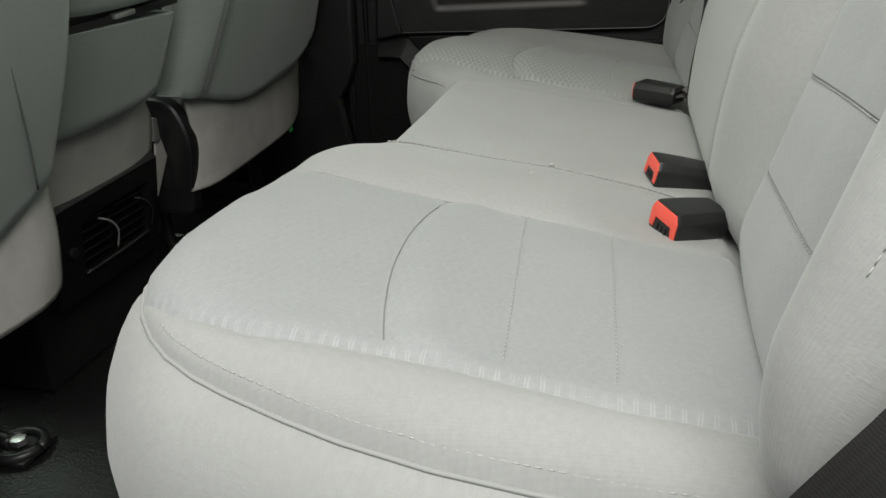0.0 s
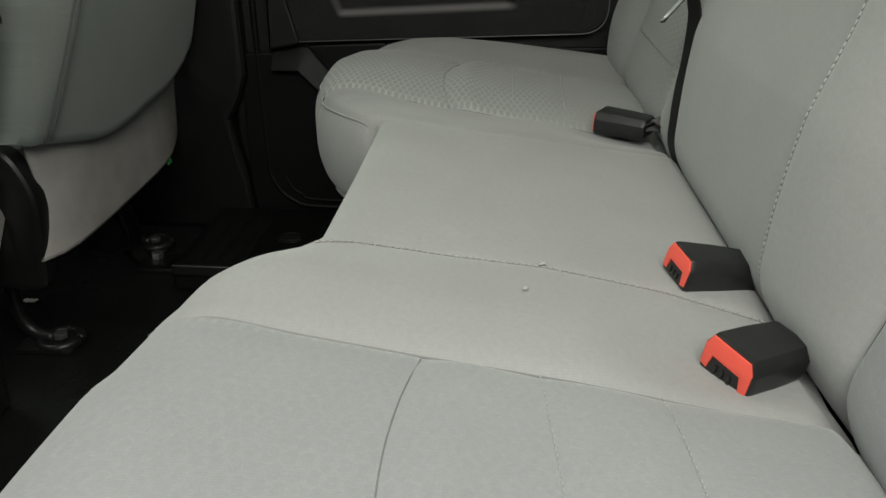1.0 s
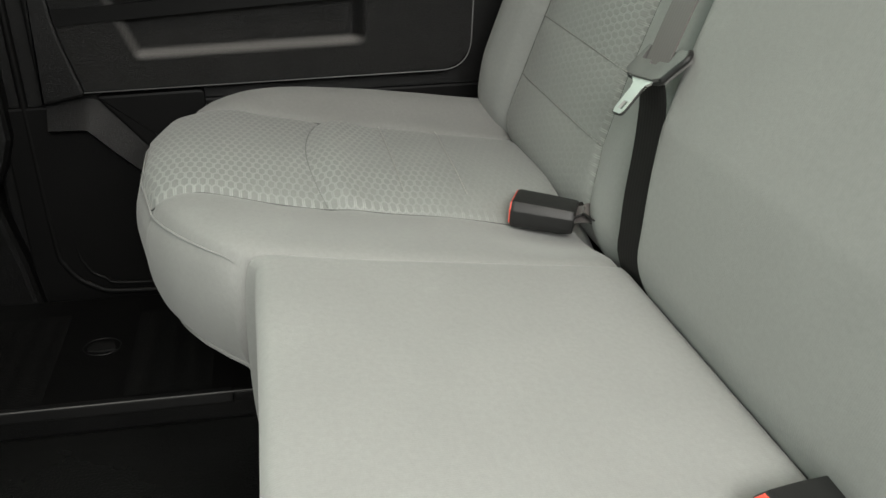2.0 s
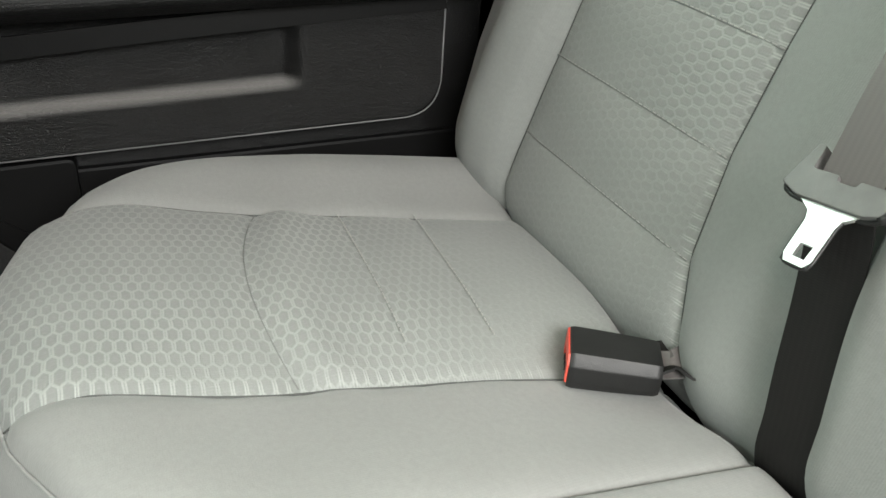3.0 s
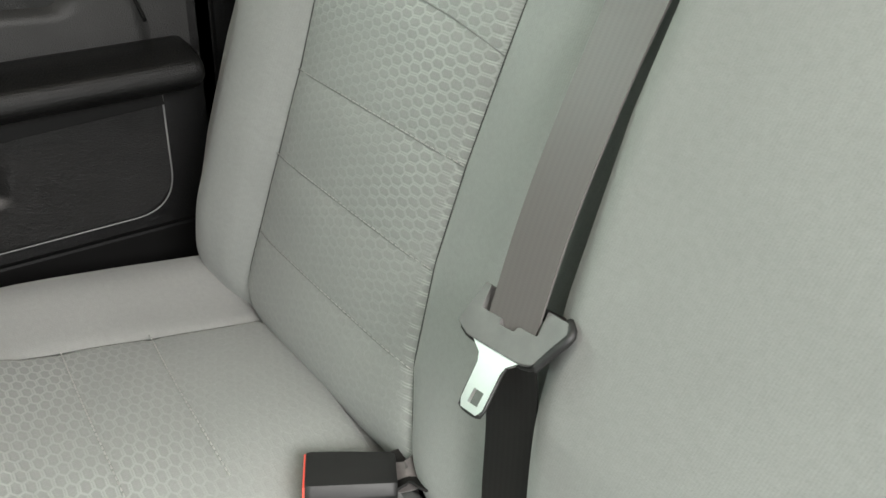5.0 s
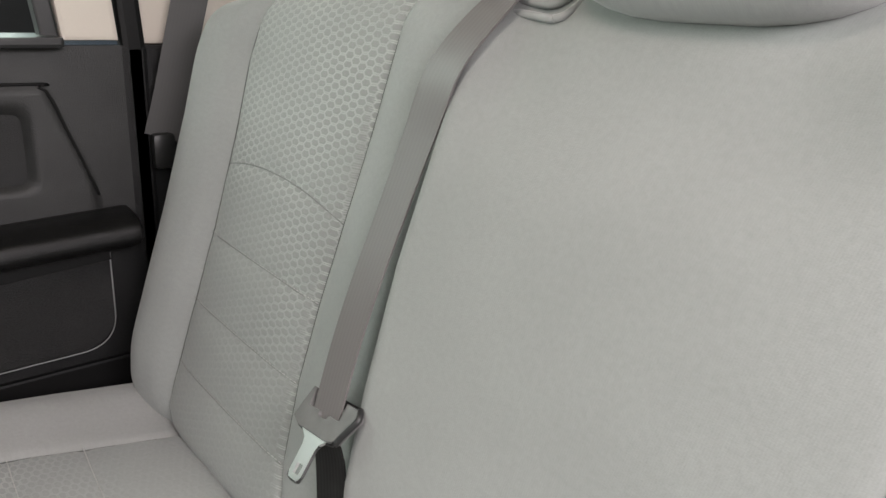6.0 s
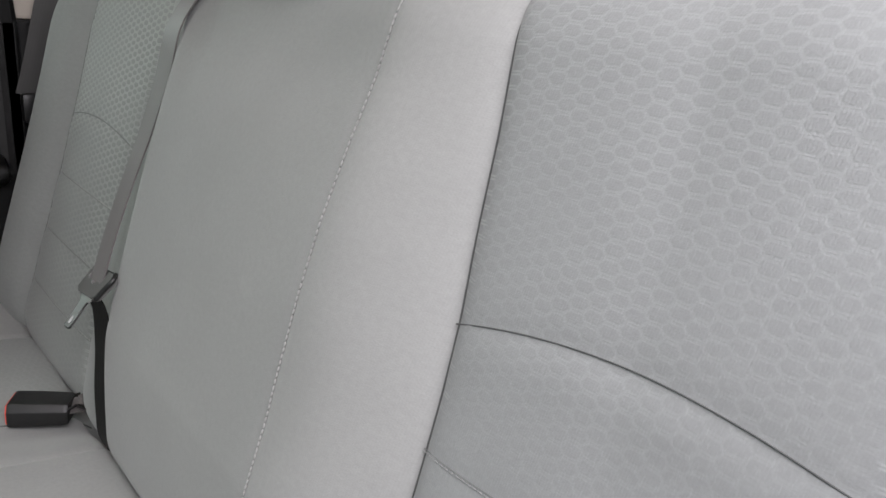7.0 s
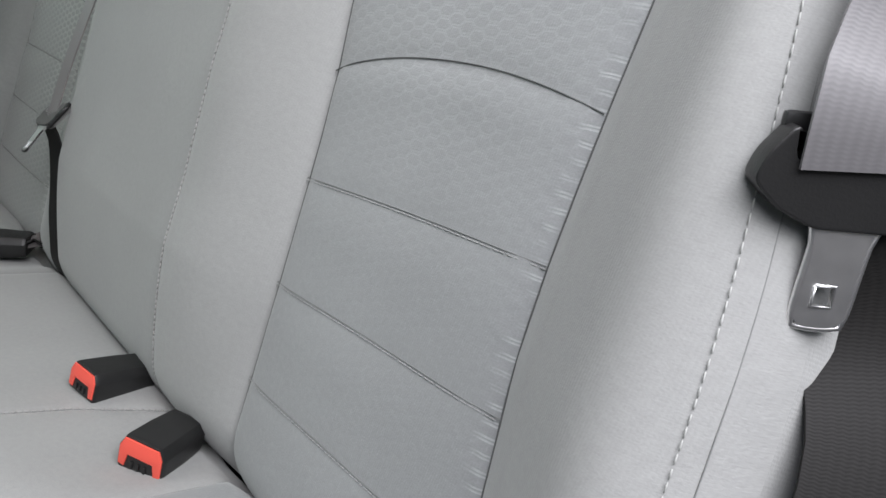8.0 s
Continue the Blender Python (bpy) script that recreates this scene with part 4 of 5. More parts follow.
            verts.append((px, Y + 0.025 - 0.005 * proud + 0.017 * hollow + 0.012 * cup, pz))
    for j in range(nx):
        for i in range(nz):
            k = j * (nz + 1) + i
            faces.append((k, k + 1, k + nz + 2, k + nz + 1))
    mesh_object("upper_panel", verts, faces, UPPER, d, "satin panel with a hollowed pull bowl", [(v[0], v[2]) for v in verts])
    groove = smooth_line([(-0.5, Y + 0.0225, 0.793), (0.02, Y + 0.0225, 0.793), (0.058, Y + 0.0225, 0.789), (0.072, Y + 0.0225, 0.772), (0.09, Y + 0.0225, 0.72), (0.118, Y + 0.0225, 0.642)], 0.008)
    cord("panel_joint", groove, 0.0022, RUBBER, d, "dark joint round the pull bowl panel")
    part("window_ledge", box_bm((-0.6, Y - 0.005, 0.838), (0.09, Y + 0.1, 0.852), 0.005), BLACK_SMOOTH, d)
    w = thing("window_1", "side window of the rear door, open to daylight", "window", kind="structure")
    part("pane", box_bm((-0.55, Y + 0.06, 0.85), (0.08, Y + 0.065, 1.3), 0), GLASS, w).visible_shadow = False
    part("window_frame", moved(prism_bm([(0.07, 0.84), (0.092, 0.84), (0.03, 1.34), (0.008, 1.34)], 0.03, 0.003), on_side(Y + 0.06)), BLACK_SMOOTH, w)
    part("door_trim", moved(prism_bm([(0.094, 0.845), (0.165, 0.845), (0.12, 1.36), (0.034, 1.36)], 0.03, 0.006), on_side(Y + 0.062)), TRIM, w, "cream upper door trim")
    # seal and rear pillar
    s = thing("pillar_rear", "cream upper and black lower rear pillar trim", "pillar", kind="structure")
    part("seal", moved(prism_bm([(0.17, 0.2), (0.2, 0.2), (0.2, 0.83), (0.165, 1.36), (0.135, 1.36), (0.168, 0.83)], 0.03, 0.008), on_side(Y + 0.06)), RUBBER, s, "black rubber door seal")
    part("upper_trim", moved(prism_bm([(0.19, 0.84), (0.5, 0.84), (0.5, 1.4), (0.15, 1.4)], 0.04, 0.006), on_side(Y + 0.085)), TRIM, s, "cream upper pillar trim")
    part("lower_trim", moved(prism_bm([(0.19, 0.0), (0.5, 0.0), (0.5, 0.84), (0.19, 0.84)], 0.045, 0.006), on_side(Y + 0.085)), BLACK, s, "black lower pillar trim")
    # middle pillar ahead of the door
    b = thing("pillar_middle", "black moulded middle pillar trim beside the front seat", "pillar", kind="structure")
    part("lower_trim", moved(prism_bm([(-0.86, 0.0), (-0.585, 0.0), (-0.6, 0.12), (-0.625, 0.24), (-0.6, 0.285), (-0.585, 0.33), (-0.59, 0.9), (-0.86, 0.9)], 0.06, 0.014, 3), on_side(Y + 0.06)), BLACK, b)
    part("upper_trim", moved(prism_bm([(-0.8, 0.9), (-0.62, 0.9), (-0.66, 1.4), (-0.78, 1.4)], 0.05, 0.008), on_side(Y + 0.08)), TRIM, b)
    for off in (0.0, 0.03):
        seal = smooth_line([(-0.572 + off, Y + 0.03, 0.9), (-0.566 + off, Y + 0.028, 0.5), (-0.56 + off, Y + 0.026, 0.17), (-0.548 + off, Y + 0.024, 0.1), (-0.51 + off * 0.6, Y + 0.022, 0.062 + off * 0.5), (-0.44, Y + 0.02, 0.05 + off * 0.5), (-0.1, Y + 0.02, 0.05 + off * 0.5)], 0.01)
        cord("seal", seal, 0.006 if off < 0.02 else 0.004, RUBBER, b, sides=8)
    # the door's forward corner: a panel above, a sloping step, a deep pocket front below
    part("forward_panel", moved(prism_bm(round_poly([(-0.53, 0.385), (-0.468, 0.398), (-0.497, 0.502), (-0.51, 0.84), (-0.53, 0.84)], [0.002, 0.01, 0.04, 0.002, 0.002], 6), 0.034, 0.004), on_side(Y + 0.026)), BLACK, d)
    step = smooth_line([(-0.53, Y + 0.014, 0.362), (-0.478, Y + 0.014, 0.362), (-0.462, Y + 0.013, 0.357), (-0.425, Y + 0.01, 0.322), (-0.385, Y + 0.01, 0.285), (-0.33, Y + 0.01, 0.24)], 0.008)
    strip("step", step, 0.05, lambda t: (0.0, -0.55, -0.8) if t < 0.25 else (-0.45, -0.5, -0.7), 0.012, BLACK, d, "sloping worn step in the door trim")
    part("corner_fill", moved(prism_bm(round_poly([(-0.46, 0.392), (-0.36, 0.27), (-0.3, 0.27), (-0.3, 0.4)], 0.01), 0.02, 0.004), on_side(Y + 0.03)), RUBBER, d)
    f = thing("wall_far_front", "closed front door on the far side", "wall", kind="structure")
    part("door_shell", box_bm((-2.0, Y + 0.03, 0.0), (-0.8, Y + 0.1, 0.86), 0.006), BLACK, f)
    # sill plate on the floor
    p = thing("sill_plate", "black moulded sill plate along the far floor edge", "sill", kind="structure")
    part("plate", box_bm((-0.66, 0.465, 0.0), (-0.1, 0.76, 0.05), 0.006), BLACK, p)
    part("lip", box_bm((-0.655, 0.455, 0.036), (-0.28, 0.468, 0.056), 0.004), BLACK_SMOOTH, p)
    # pale cord that paints the highlight along the sill's lip
    cord("lip_edge", [Vector((-0.655 + 0.11 * k, 0.4562, 0.0553)) for k in range(5)], 0.0013, PALE_BLACK, p, "rubbed sill edge with its highlight painted in")
    ring = [Vector((-0.475 + 0.027 * math.cos(k * math.pi / 16), 0.607 + 0.023 * math.sin(k * math.pi / 16), 0.0505)) for k in range(33)]
    cord("emblem_ring", ring, 0.001, BLACK_SMOOTH, p)
    part("emblem", moved(prism_bm(round_poly([(-0.022, -0.01), (0.0, -0.014), (0.022, -0.01), (0.016, 0.012), (-0.016, 0.012)], 0.006), 0.004, 0.0015), Matrix.Translation((-0.475, 0.605, 0.049))), BLACK_SMOOTH, p)
    # raised cross-hatching of the tread
    verts, faces = [], []
    for slope in (1, -1):
        for k in range(64):
            y = 0.478 + (k + 0.5) * 0.0035
            for px, lx in ((-0.645, 0.11), (-0.43, 0.12)):
                y2 = y + slope * 0.006
                n = len(verts)
                for qx, qy in ((px, y), (px + lx, y2)):
                    verts += [(qx, qy - 0.0007, 0.05), (qx, qy, 0.0503), (qx, qy + 0.0007, 0.05)]
                faces += [(n, n + 3, n + 4, n + 1), (n + 1, n + 4, n + 5, n + 2)]
    tagged(mesh_object("tread", verts, faces, RUBBER, p, "fine cross-hatched tread", smooth=False), kind="stuff")


def dome_lamp():
    t = thing("dome_lamp", "lit cream dome lamp on the headliner", "lamp")
    x, y, z = DOME
    part("base", moved(prism_bm(round_poly([(-0.09, -0.06), (0.09, -0.06), (0.09, 0.06), (-0.09, 0.06)], 0.02), 0.022, 0.006, 3), Matrix.Translation((x, y, z + 0.016))), TRIM, t)
    part("lens", moved(prism_bm(round_poly([(-0.07, -0.04), (0.07, -0.04), (0.07, 0.04), (-0.07, 0.04)], 0.012), 0.012, 0.003, 2), Matrix.Translation((x, y, z + 0.006))), LAMP_LENS, t, "lit frosted lens")
    return t


def near_side():
    structure("wall_near_rear", box_bm((0.36, -0.86, 0.0), (0.5, -0.78, 1.42), 0.01), BLACK, "near rear pillar behind the open door", "wall")
    structure("wall_near_front", box_bm((-2.0, -0.86, 0.0), (-0.85, -0.78, 0.86), 0.01), BLACK, "near front door panel", "wall")
    # unseen near header, carried inwards to y -0.56 to cut off the sun
    structure("door_header_near", box_bm((-1.5, -0.8, 1.37), (0.5, -0.56, 1.44), 0.01), TRIM, "cream trim over the open door", "trim")
    structure("door_header_far", box_bm((-1.5, 0.7, 1.32), (0.5, 0.86, 1.44), 0.01), TRIM, "cream trim over the far door", "trim")


# ---- belts and buckles ----
def buckle(name_label, front, axis, long=0.09, tilt=-4.0, taper=1.0, roll=0.0, size=1.0):
    """A belt buckle: front is the middle of its face, axis its way back."""
    t = thing("belt_buckle", name_label, "seat belt buckle", "rear belt buckles")
    ax = Vector((axis[0], axis[1], 0)).normalized()
    yaw = math.degrees(math.atan2(ax.y, ax.x))
    m = pose(*front, roll, tilt, yaw)
    L, W, H = long, 0.048 * size, (0.034 if taper > 0.8 else 0.029) * size
    bm = bmesh.new()
    secs = [(0.0, 1.0, 1.0), (0.004, 1.03, 1.04), (L * 0.5, 1.0, 1.0), (L - 0.004, 1 - 0.1 * taper, 1 - 0.14 * taper), (L, 0.95 - 0.11 * taper, 0.94 - 0.16 * taper)]
    rings = []
    for x, w, h in secs:
        hw, hh = W / 2 * w, H / 2 * h
        ring = [(-hw, -hh * 0.55), (-hw * 0.94, -hh), (hw * 0.94, -hh), (hw, -hh * 0.55), (hw, hh * 0.35), (hw * 0.76, hh), (-hw * 0.76, hh), (-hw, hh * 0.35)]
        rings.append([bm.verts.new((x, y, z)) for y, z in ring])
    for a, b in zip(rings, rings[1:]):
        for k in range(8):
            bm.faces.new((a[k], a[(k + 1) % 8], b[(k + 1) % 8], b[k]))
    bm.faces.new(rings[0])
    bm.faces.new(rings[-1][::-1])
    bmesh.ops.recalc_face_normals(bm, faces=bm.faces[:])
    bmesh.ops.bevel(bm, geom=bm.edges[:], offset=0.0012, segments=2, affect="EDGES", profile=0.6)
    part("case", moved(bm, m), CASE, t, angle=25)
    # red button, cut away over the slot
    out = [(-W * 0.47, -H * 0.36), (-W * 0.34, -H * 0.4), (-W * 0.28, -H * 0.02), (W * 0.28, -H * 0.02), (W * 0.34, -H * 0.4), (W * 0.47, -H * 0.36), (W * 0.47, H * 0.2), (W * 0.38, H * 0.46), (-W * 0.38, H * 0.46), (-W * 0.47, H * 0.2)]
    lay = Matrix(((0, 0, -1, 0.001), (1, 0, 0, 0), (0, 1, 0, 0), (0, 0, 0, 1)))
    part("button", moved(prism_bm(out, 0.0026, 0.0008), m @ lay), RED, t, "red release button")
    slot = round_poly([(-W * 0.34, -H * 0.4), (W * 0.34, -H * 0.4), (W * 0.3, H * 0.06), (-W * 0.3, H * 0.06)], 0.001)
    part("slot", moved(prism_bm(slot, 0.0012, 0.0003), m @ lay), BLACK_SMOOTH, t, "dark slot with ribbed guide")
    for y in (-0.006 * size, 0.001 * size, 0.008 * size):
        part("guide_rib", moved(box_bm((-0.0018, y - 0.0012, -H * 0.38), (-0.0002, y + 0.0012, -H * 0.18), 0.0004), m), BLACK_SMOOTH, t)
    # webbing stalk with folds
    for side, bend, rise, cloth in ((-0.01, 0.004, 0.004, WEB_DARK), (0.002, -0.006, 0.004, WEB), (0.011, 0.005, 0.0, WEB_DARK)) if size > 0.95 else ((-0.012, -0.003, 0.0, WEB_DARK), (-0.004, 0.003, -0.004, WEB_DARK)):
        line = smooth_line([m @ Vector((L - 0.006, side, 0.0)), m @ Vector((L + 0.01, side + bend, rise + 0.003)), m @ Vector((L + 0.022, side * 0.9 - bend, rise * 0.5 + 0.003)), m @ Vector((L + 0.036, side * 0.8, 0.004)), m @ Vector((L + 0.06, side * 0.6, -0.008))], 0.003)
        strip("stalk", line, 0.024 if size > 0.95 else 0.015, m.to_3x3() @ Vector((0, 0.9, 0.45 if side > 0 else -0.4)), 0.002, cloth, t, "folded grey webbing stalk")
    return t


def holed_bm(outline, hole, half):
    """A flat plate with one hole."""
    bm = bmesh.new()
    for z in (-half, half):
        vo = [bm.verts.new((x, y, z)) for x, y in outline]
        vi = [bm.verts.new((x, y, z)) for x, y in hole]
        es = [bm.edges.new((v[k], v[(k + 1) % len(v)])) for v in (vo, vi) for k in range(len(v))]
        bmesh.ops.triangle_fill(bm, edges=es, use_beauty=True)
    bm.verts.ensure_lookup_table()
    n = len(outline) + len(hole)
    for ring in (range(0, len(outline)), range(len(outline), n)):
        ring = list(ring)
        for k, i in enumerate(ring):
            j = ring[(k + 1) % len(ring)]
            bm.faces.new((bm.verts[i], bm.verts[j], bm.verts[j + n], bm.verts[i + n]))
    return bm


def tongue_parts(t, m, size=1.0):
    """The plastic grip and steel tongue of a belt, in the frame m: x across, y down the belt, z out of it."""
    m = m @ Matrix.Scale(size, 4)
    shell = round_poly([(-0.0395, 0.002), (-0.0375, -0.012), (-0.034, -0.028), (-0.0285, -0.0275), (-0.026, -0.012), (-0.007, -0.012), (-0.006, -0.008), (0.007, -0.008), (0.008, -0.012), (0.0245, -0.012), (0.0225, -0.028), (0.04, -0.027), (0.043, -0.021), (0.031, 0.004), (0.022, 0.007), (-0.026, 0.007)], 0.0016)
    part("grip", moved(prism_bm(shell, 0.009, 0.0006, 2), m @ Matrix.Translation((0, 0, -0.0045))), GRIP, t, "dark plastic tongue grip")
    rim = [m @ Vector(v) for v in ((0.037, -0.028, -0.001), (0.044, -0.021, -0.002), (0.038, -0.008, -0.002), (0.031, 0.005, -0.001))]
    cord("grip_rim", smooth_line(rim, 0.003), 0.003 * size, CASE, t, "rounded shiny rim", 8)
    low = [m @ Vector(v) for v in ((-0.034, -0.026, 0.001), (-0.0385, -0.01, 0.001), (-0.0395, 0.002, 0.001), (-0.034, 0.0055, 0.001), (-0.026, 0.0072, 0.001), (0.0, 0.0074, 0.001), (0.022, 0.0072, 0.001), (0.031, 0.0045, 0.0))]
    cord("grip_edge", smooth_line(low, 0.003), 0.0016 * size, CASE, t, "dark moulded edge", 8)
    part("grip_bar", moved(box_bm((-0.03, -0.03, 0.004), (0.038, -0.022, 0.009), 0.002), m), CASE, t)
    blade = [(-0.026, 0.005), (0.021, 0.006), (0.0125, 0.0125), (0.0115, 0.018), (0.0135, 0.041), (0.0105, 0.0455), (-0.0035, 0.0455), (-0.0068, 0.041), (-0.0095, 0.018), (-0.0125, 0.0125)]
    hole = [(-0.001, 0.032), (0.008, 0.032), (0.0085, 0.041), (-0.0005, 0.041)]
    part("blade", moved(holed_bm(blade, hole, 0.0013), m), STEEL, t, "bright steel tongue blade", angle=30)
    rim = [m @ Vector((x, y, 0)) for x, y in smooth2d(blade[2:])]
    cord("blade_edge", rim, 0.0013, CASE, t)


def smooth2d(pts):
    return [(p.x, p.y) for p in smooth_line([(x, y, 0) for x, y in pts], 0.003)]


def frame_from(origin, across, down):
    x = Vector(across).normalized()
    y = Vector(down)
    y = (y - x * y.dot(x)).normalized()
    z = x.cross(y)
    return Matrix(((x.x, y.x, z.x, origin[0]), (x.y, y.y, z.y, origin[1]), (x.z, y.z, z.z, origin[2]), (0, 0, 0, 1)))


def centre_belt():
    t = thing("centre_seat_belt", "charcoal webbing belt with steel tongue hanging over the bench back", "seat belt", "rear seat belts")
    grip = Vector((0.133, 0.178, 0.57))
    m = frame_from(grip, (0.0, -0.99, 0.139), (-0.66, -0.104, -0.745))
    inside = m @ Vector((0.0, -0.007, 0.0005))
    up = smooth_line([(0.296, 0.109, 0.893), (0.284, 0.11, 0.918), (0.268, 0.114, 0.9225), (0.25, 0.128, 0.903), (0.23, 0.152, 0.862), (0.221, 0.172, 0.806), (0.204, 0.182, 0.747), (0.182, 0.184, 0.692), (0.16, 0.183, 0.636), tuple(inside)], 0.008)
    strip("shoulder_webbing", up, 0.042, (0.0, -1.0, 0.12), 0.0016, WEB, t)
    down = smooth_line([tuple(m @ Vector((0.002, 0.002, 0.002))), (0.14, 0.176, 0.545), (0.138, 0.169, 0.5), (0.132, 0.161, 0.455), (0.13, 0.156, 0.42), (0.132, 0.156, 0.39), (0.15, 0.162, 0.35)], 0.01)
    # lap run in the dark copy: its shade is painted into the colour
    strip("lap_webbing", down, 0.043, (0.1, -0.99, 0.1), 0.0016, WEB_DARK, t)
    tongue_parts(t, m)
    return t


def near_belt():
    t = thing("outer_seat_belt", "charcoal webbing belt with broad black tongue beside the bench back", "seat belt", "rear seat belts")
    grip = Vector((0.189, -0.75, 0.71))
    side = Vector((0.78, -0.62, 0.0)).normalized()
    mid = grip + side * 0.0105
    m0 = frame_from(mid, side, (0.02, 0.03, -1.0))
    up = smooth_line([tuple(m0 @ Vector((0.0, -0.007, -0.0075))), tuple(m0 @ Vector((0.0, -0.03, -0.0075))), tuple(mid + Vector((0.006, -0.004, 0.055))), tuple(mid + Vector((0.028, -0.01, 0.12))), (0.3, -0.79, 0.98), (0.36, -0.8, 1.2)], 0.012)
    strip("shoulder_webbing", up, 0.047, side, 0.0016, LILAC, t)
    down = smooth_line([tuple(m0 @ Vector((0.0, 0.0, 0.003))), (0.222, -0.764, 0.67), (0.222, -0.766, 0.64), (0.203, -0.786, 0.589), (0.147, -0.794, 0.491), (0.12, -0.794, 0.443), (0.06, -0.79, 0.33), (0.03, -0.78, 0.22)], 0.012)
    # same belt below the tongue, darkened by colour for its shade
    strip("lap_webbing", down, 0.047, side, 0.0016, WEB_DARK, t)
    m = frame_from(grip, side, (0.02, 0.03, -1.0))
    shell = round_poly([(-0.028, 0.0), (-0.025, -0.01), (-0.0175, -0.02), (-0.0145, -0.021), (-0.0135, -0.009), (0.0345, -0.009), (0.036, -0.021), (0.04, -0.02), (0.047, -0.01), (0.05, 0.0), (0.042, 0.01), (0.03, 0.0165), (-0.002, 0.0165), (-0.017, 0.01)], 0.004)
    part("grip", moved(prism_bm(shell, 0.012, 0.0012, 3), m @ Matrix.Translation((0, 0, -0.006))), BLACK_SMOOTH, t, "broad black plastic tongue grip")
    part("grip_bar", moved(box_bm((-0.018, -0.025, 0.002), (0.034, -0.017, 0.007), 0.002), m), BLACK_SMOOTH, t)
    blade = [(-0.003, 0.012), (0.027, 0.012), (0.0225, 0.022), (0.0205, 0.052), (0.017, 0.0565), (0.003, 0.0565), (-0.0005, 0.052), (0.0005, 0.022)]
    hole = [(0.0055, 0.039), (0.0135, 0.039), (0.0135, 0.0475), (0.0055, 0.0475)]
    part("blade", moved(holed_bm(blade, hole, 0.0013), m @ Matrix.Translation((0, 0, -0.003))), STEEL, t, "bright steel tongue blade", angle=30)
    cord("blade_edge", [m @ Vector((x, y, -0.003)) for x, y in smooth2d(blade[1:] + blade[:1])], 0.0015, STEEL, t, "rolled steel rim", 8)
    cord("hole_rim", [m @ Vector((x, y, -0.0042)) for x, y in hole + hole[:1]], 0.0008, STEEL, t)
    return t


def far_belt():
    t = thing("outer_seat_belt", "charcoal webbing belt running up the cream rear pillar", "seat belt", "rear seat belts")
    line = smooth_line([(0.206, 0.772, 0.715), (0.222, 0.77, 0.77), (0.245, 0.768, 0.86), (0.29, 0.76, 1.04), (0.35, 0.75, 1.3)], 0.015)
    strip("shoulder_webbing", line, 0.047, (1.0, -0.25, -0.1), 0.0016, WEB_PLAIN, t)
    part("anchor", box_bm((0.19, 0.758, 0.672), (0.222, 0.782, 0.722), 0.008), BLACK_SMOOTH, t)
    return t


# ---- head restraints ----
def head_restraint(label, y, x, z, width, height=0.17, depth=0.1):
    t = thing("head_restraint", label, "head restraint", "rear head restraints")
    n, m = 28, 20
    verts, faces, uvs = [], [], []
    for i in range(m + 1):
        v = -math.pi / 2 + math.pi * i / m
        for j in range(n):
            w = 2 * math.pi * j / n
            p = lambda q, e: math.copysign(abs(q) ** e, q)
            px = p(math.cos(v), 0.6) * p(math.cos(w), 0.6) * depth / 2
            py = p(math.cos(v), 0.62) * p(math.sin(w), 0.42) * width / 2
            pz = p(math.sin(v), 0.75) * height / 2
            verts.append((x + px + pz * 0.2, y + py, z + height / 2 + pz))
            uvs.append((py, pz + px))
    for i in range(m):
        for j in range(n):
            k = (j + 1) % n
            faces.append((i * n + j, i * n + k, (i + 1) * n + k, (i + 1) * n + j))
    mesh_object("pad", verts, faces, KNIT, t, "", uvs)
    for side in (-1, 1):
        ratio = 1 - 0.044 / width
        line = []
        for k in range(60):
            v = math.pi * (-0.47 + 0.94 * k / 59)
            sw = ratio / max(abs(math.cos(v)), 1e-6) ** 0.62
            if sw >= 1:
                continue
            w = math.asin(sw ** (1 / 0.42))
            pz = math.copysign(abs(math.sin(v)) ** 0.75, v) * height / 2
            line.append(Vector((x - math.cos(v) ** 0.6 * math.cos(w) ** 0.6 * depth / 2 + pz * 0.2 - 0.0005, y + side * ratio * width / 2, z + height / 2 + pz)))
        stitches("stitching", line, KNIT, t, 0.006, 0.0042, 0.0006)
    for side in (-0.05, 0.05):
        cord("post", [Vector((x + 0.02, y + side, z - 0.05)), Vector((x + 0.025, y + side, z + 0.04))], 0.006, STEEL, t, sides=10)
    return t


# ---- front seats ----
def grid_panel(name, rows, material, parent, label="", thick=0.03):
    """A panel through rows of points (all of one length), with a back side thick metres towards -x."""
    fine = [smooth_line(r, 0.02) for r in rows]
    n = min(len(r) for r in fine)
    fine = [[r[round(i * (len(r) - 1) / (n - 1))] for i in range(n)] for r in fine]
    cols = [smooth_line([r[i] for r in fine], 0.02) for i in range(n)]
    m = min(len(c) for c in cols)
    g = [[c[round(k * (len(c) - 1) / (m - 1))] for c in cols] for k in range(m)]
    verts = [p for row in g for p in row] + [p + Vector((-thick, 0, 0)) for row in g for p in row]
    uvs = [(p.y, p.z) for p in verts]
    faces = []
    off = m * n
    for i in range(m - 1):
        for j in range(n - 1):
            q = (i * n + j, i * n + j + 1, (i + 1) * n + j + 1, (i + 1) * n + j)
            faces += [q, tuple(v + off for v in q[::-1])]
    loop = [j for j in range(n)] + [i * n + n - 1 for i in range(1, m)] + [(m - 1) * n + j for j in range(n - 2, -1, -1)] + [i * n for i in range(m - 2, 0, -1)]
    for a, b in zip(loop, loop[1:] + loop[:1]):
        faces.append((a, a + off, b + off, b))
    ob = mesh_object(name, verts, faces, material, parent, label, uvs)
    return ob


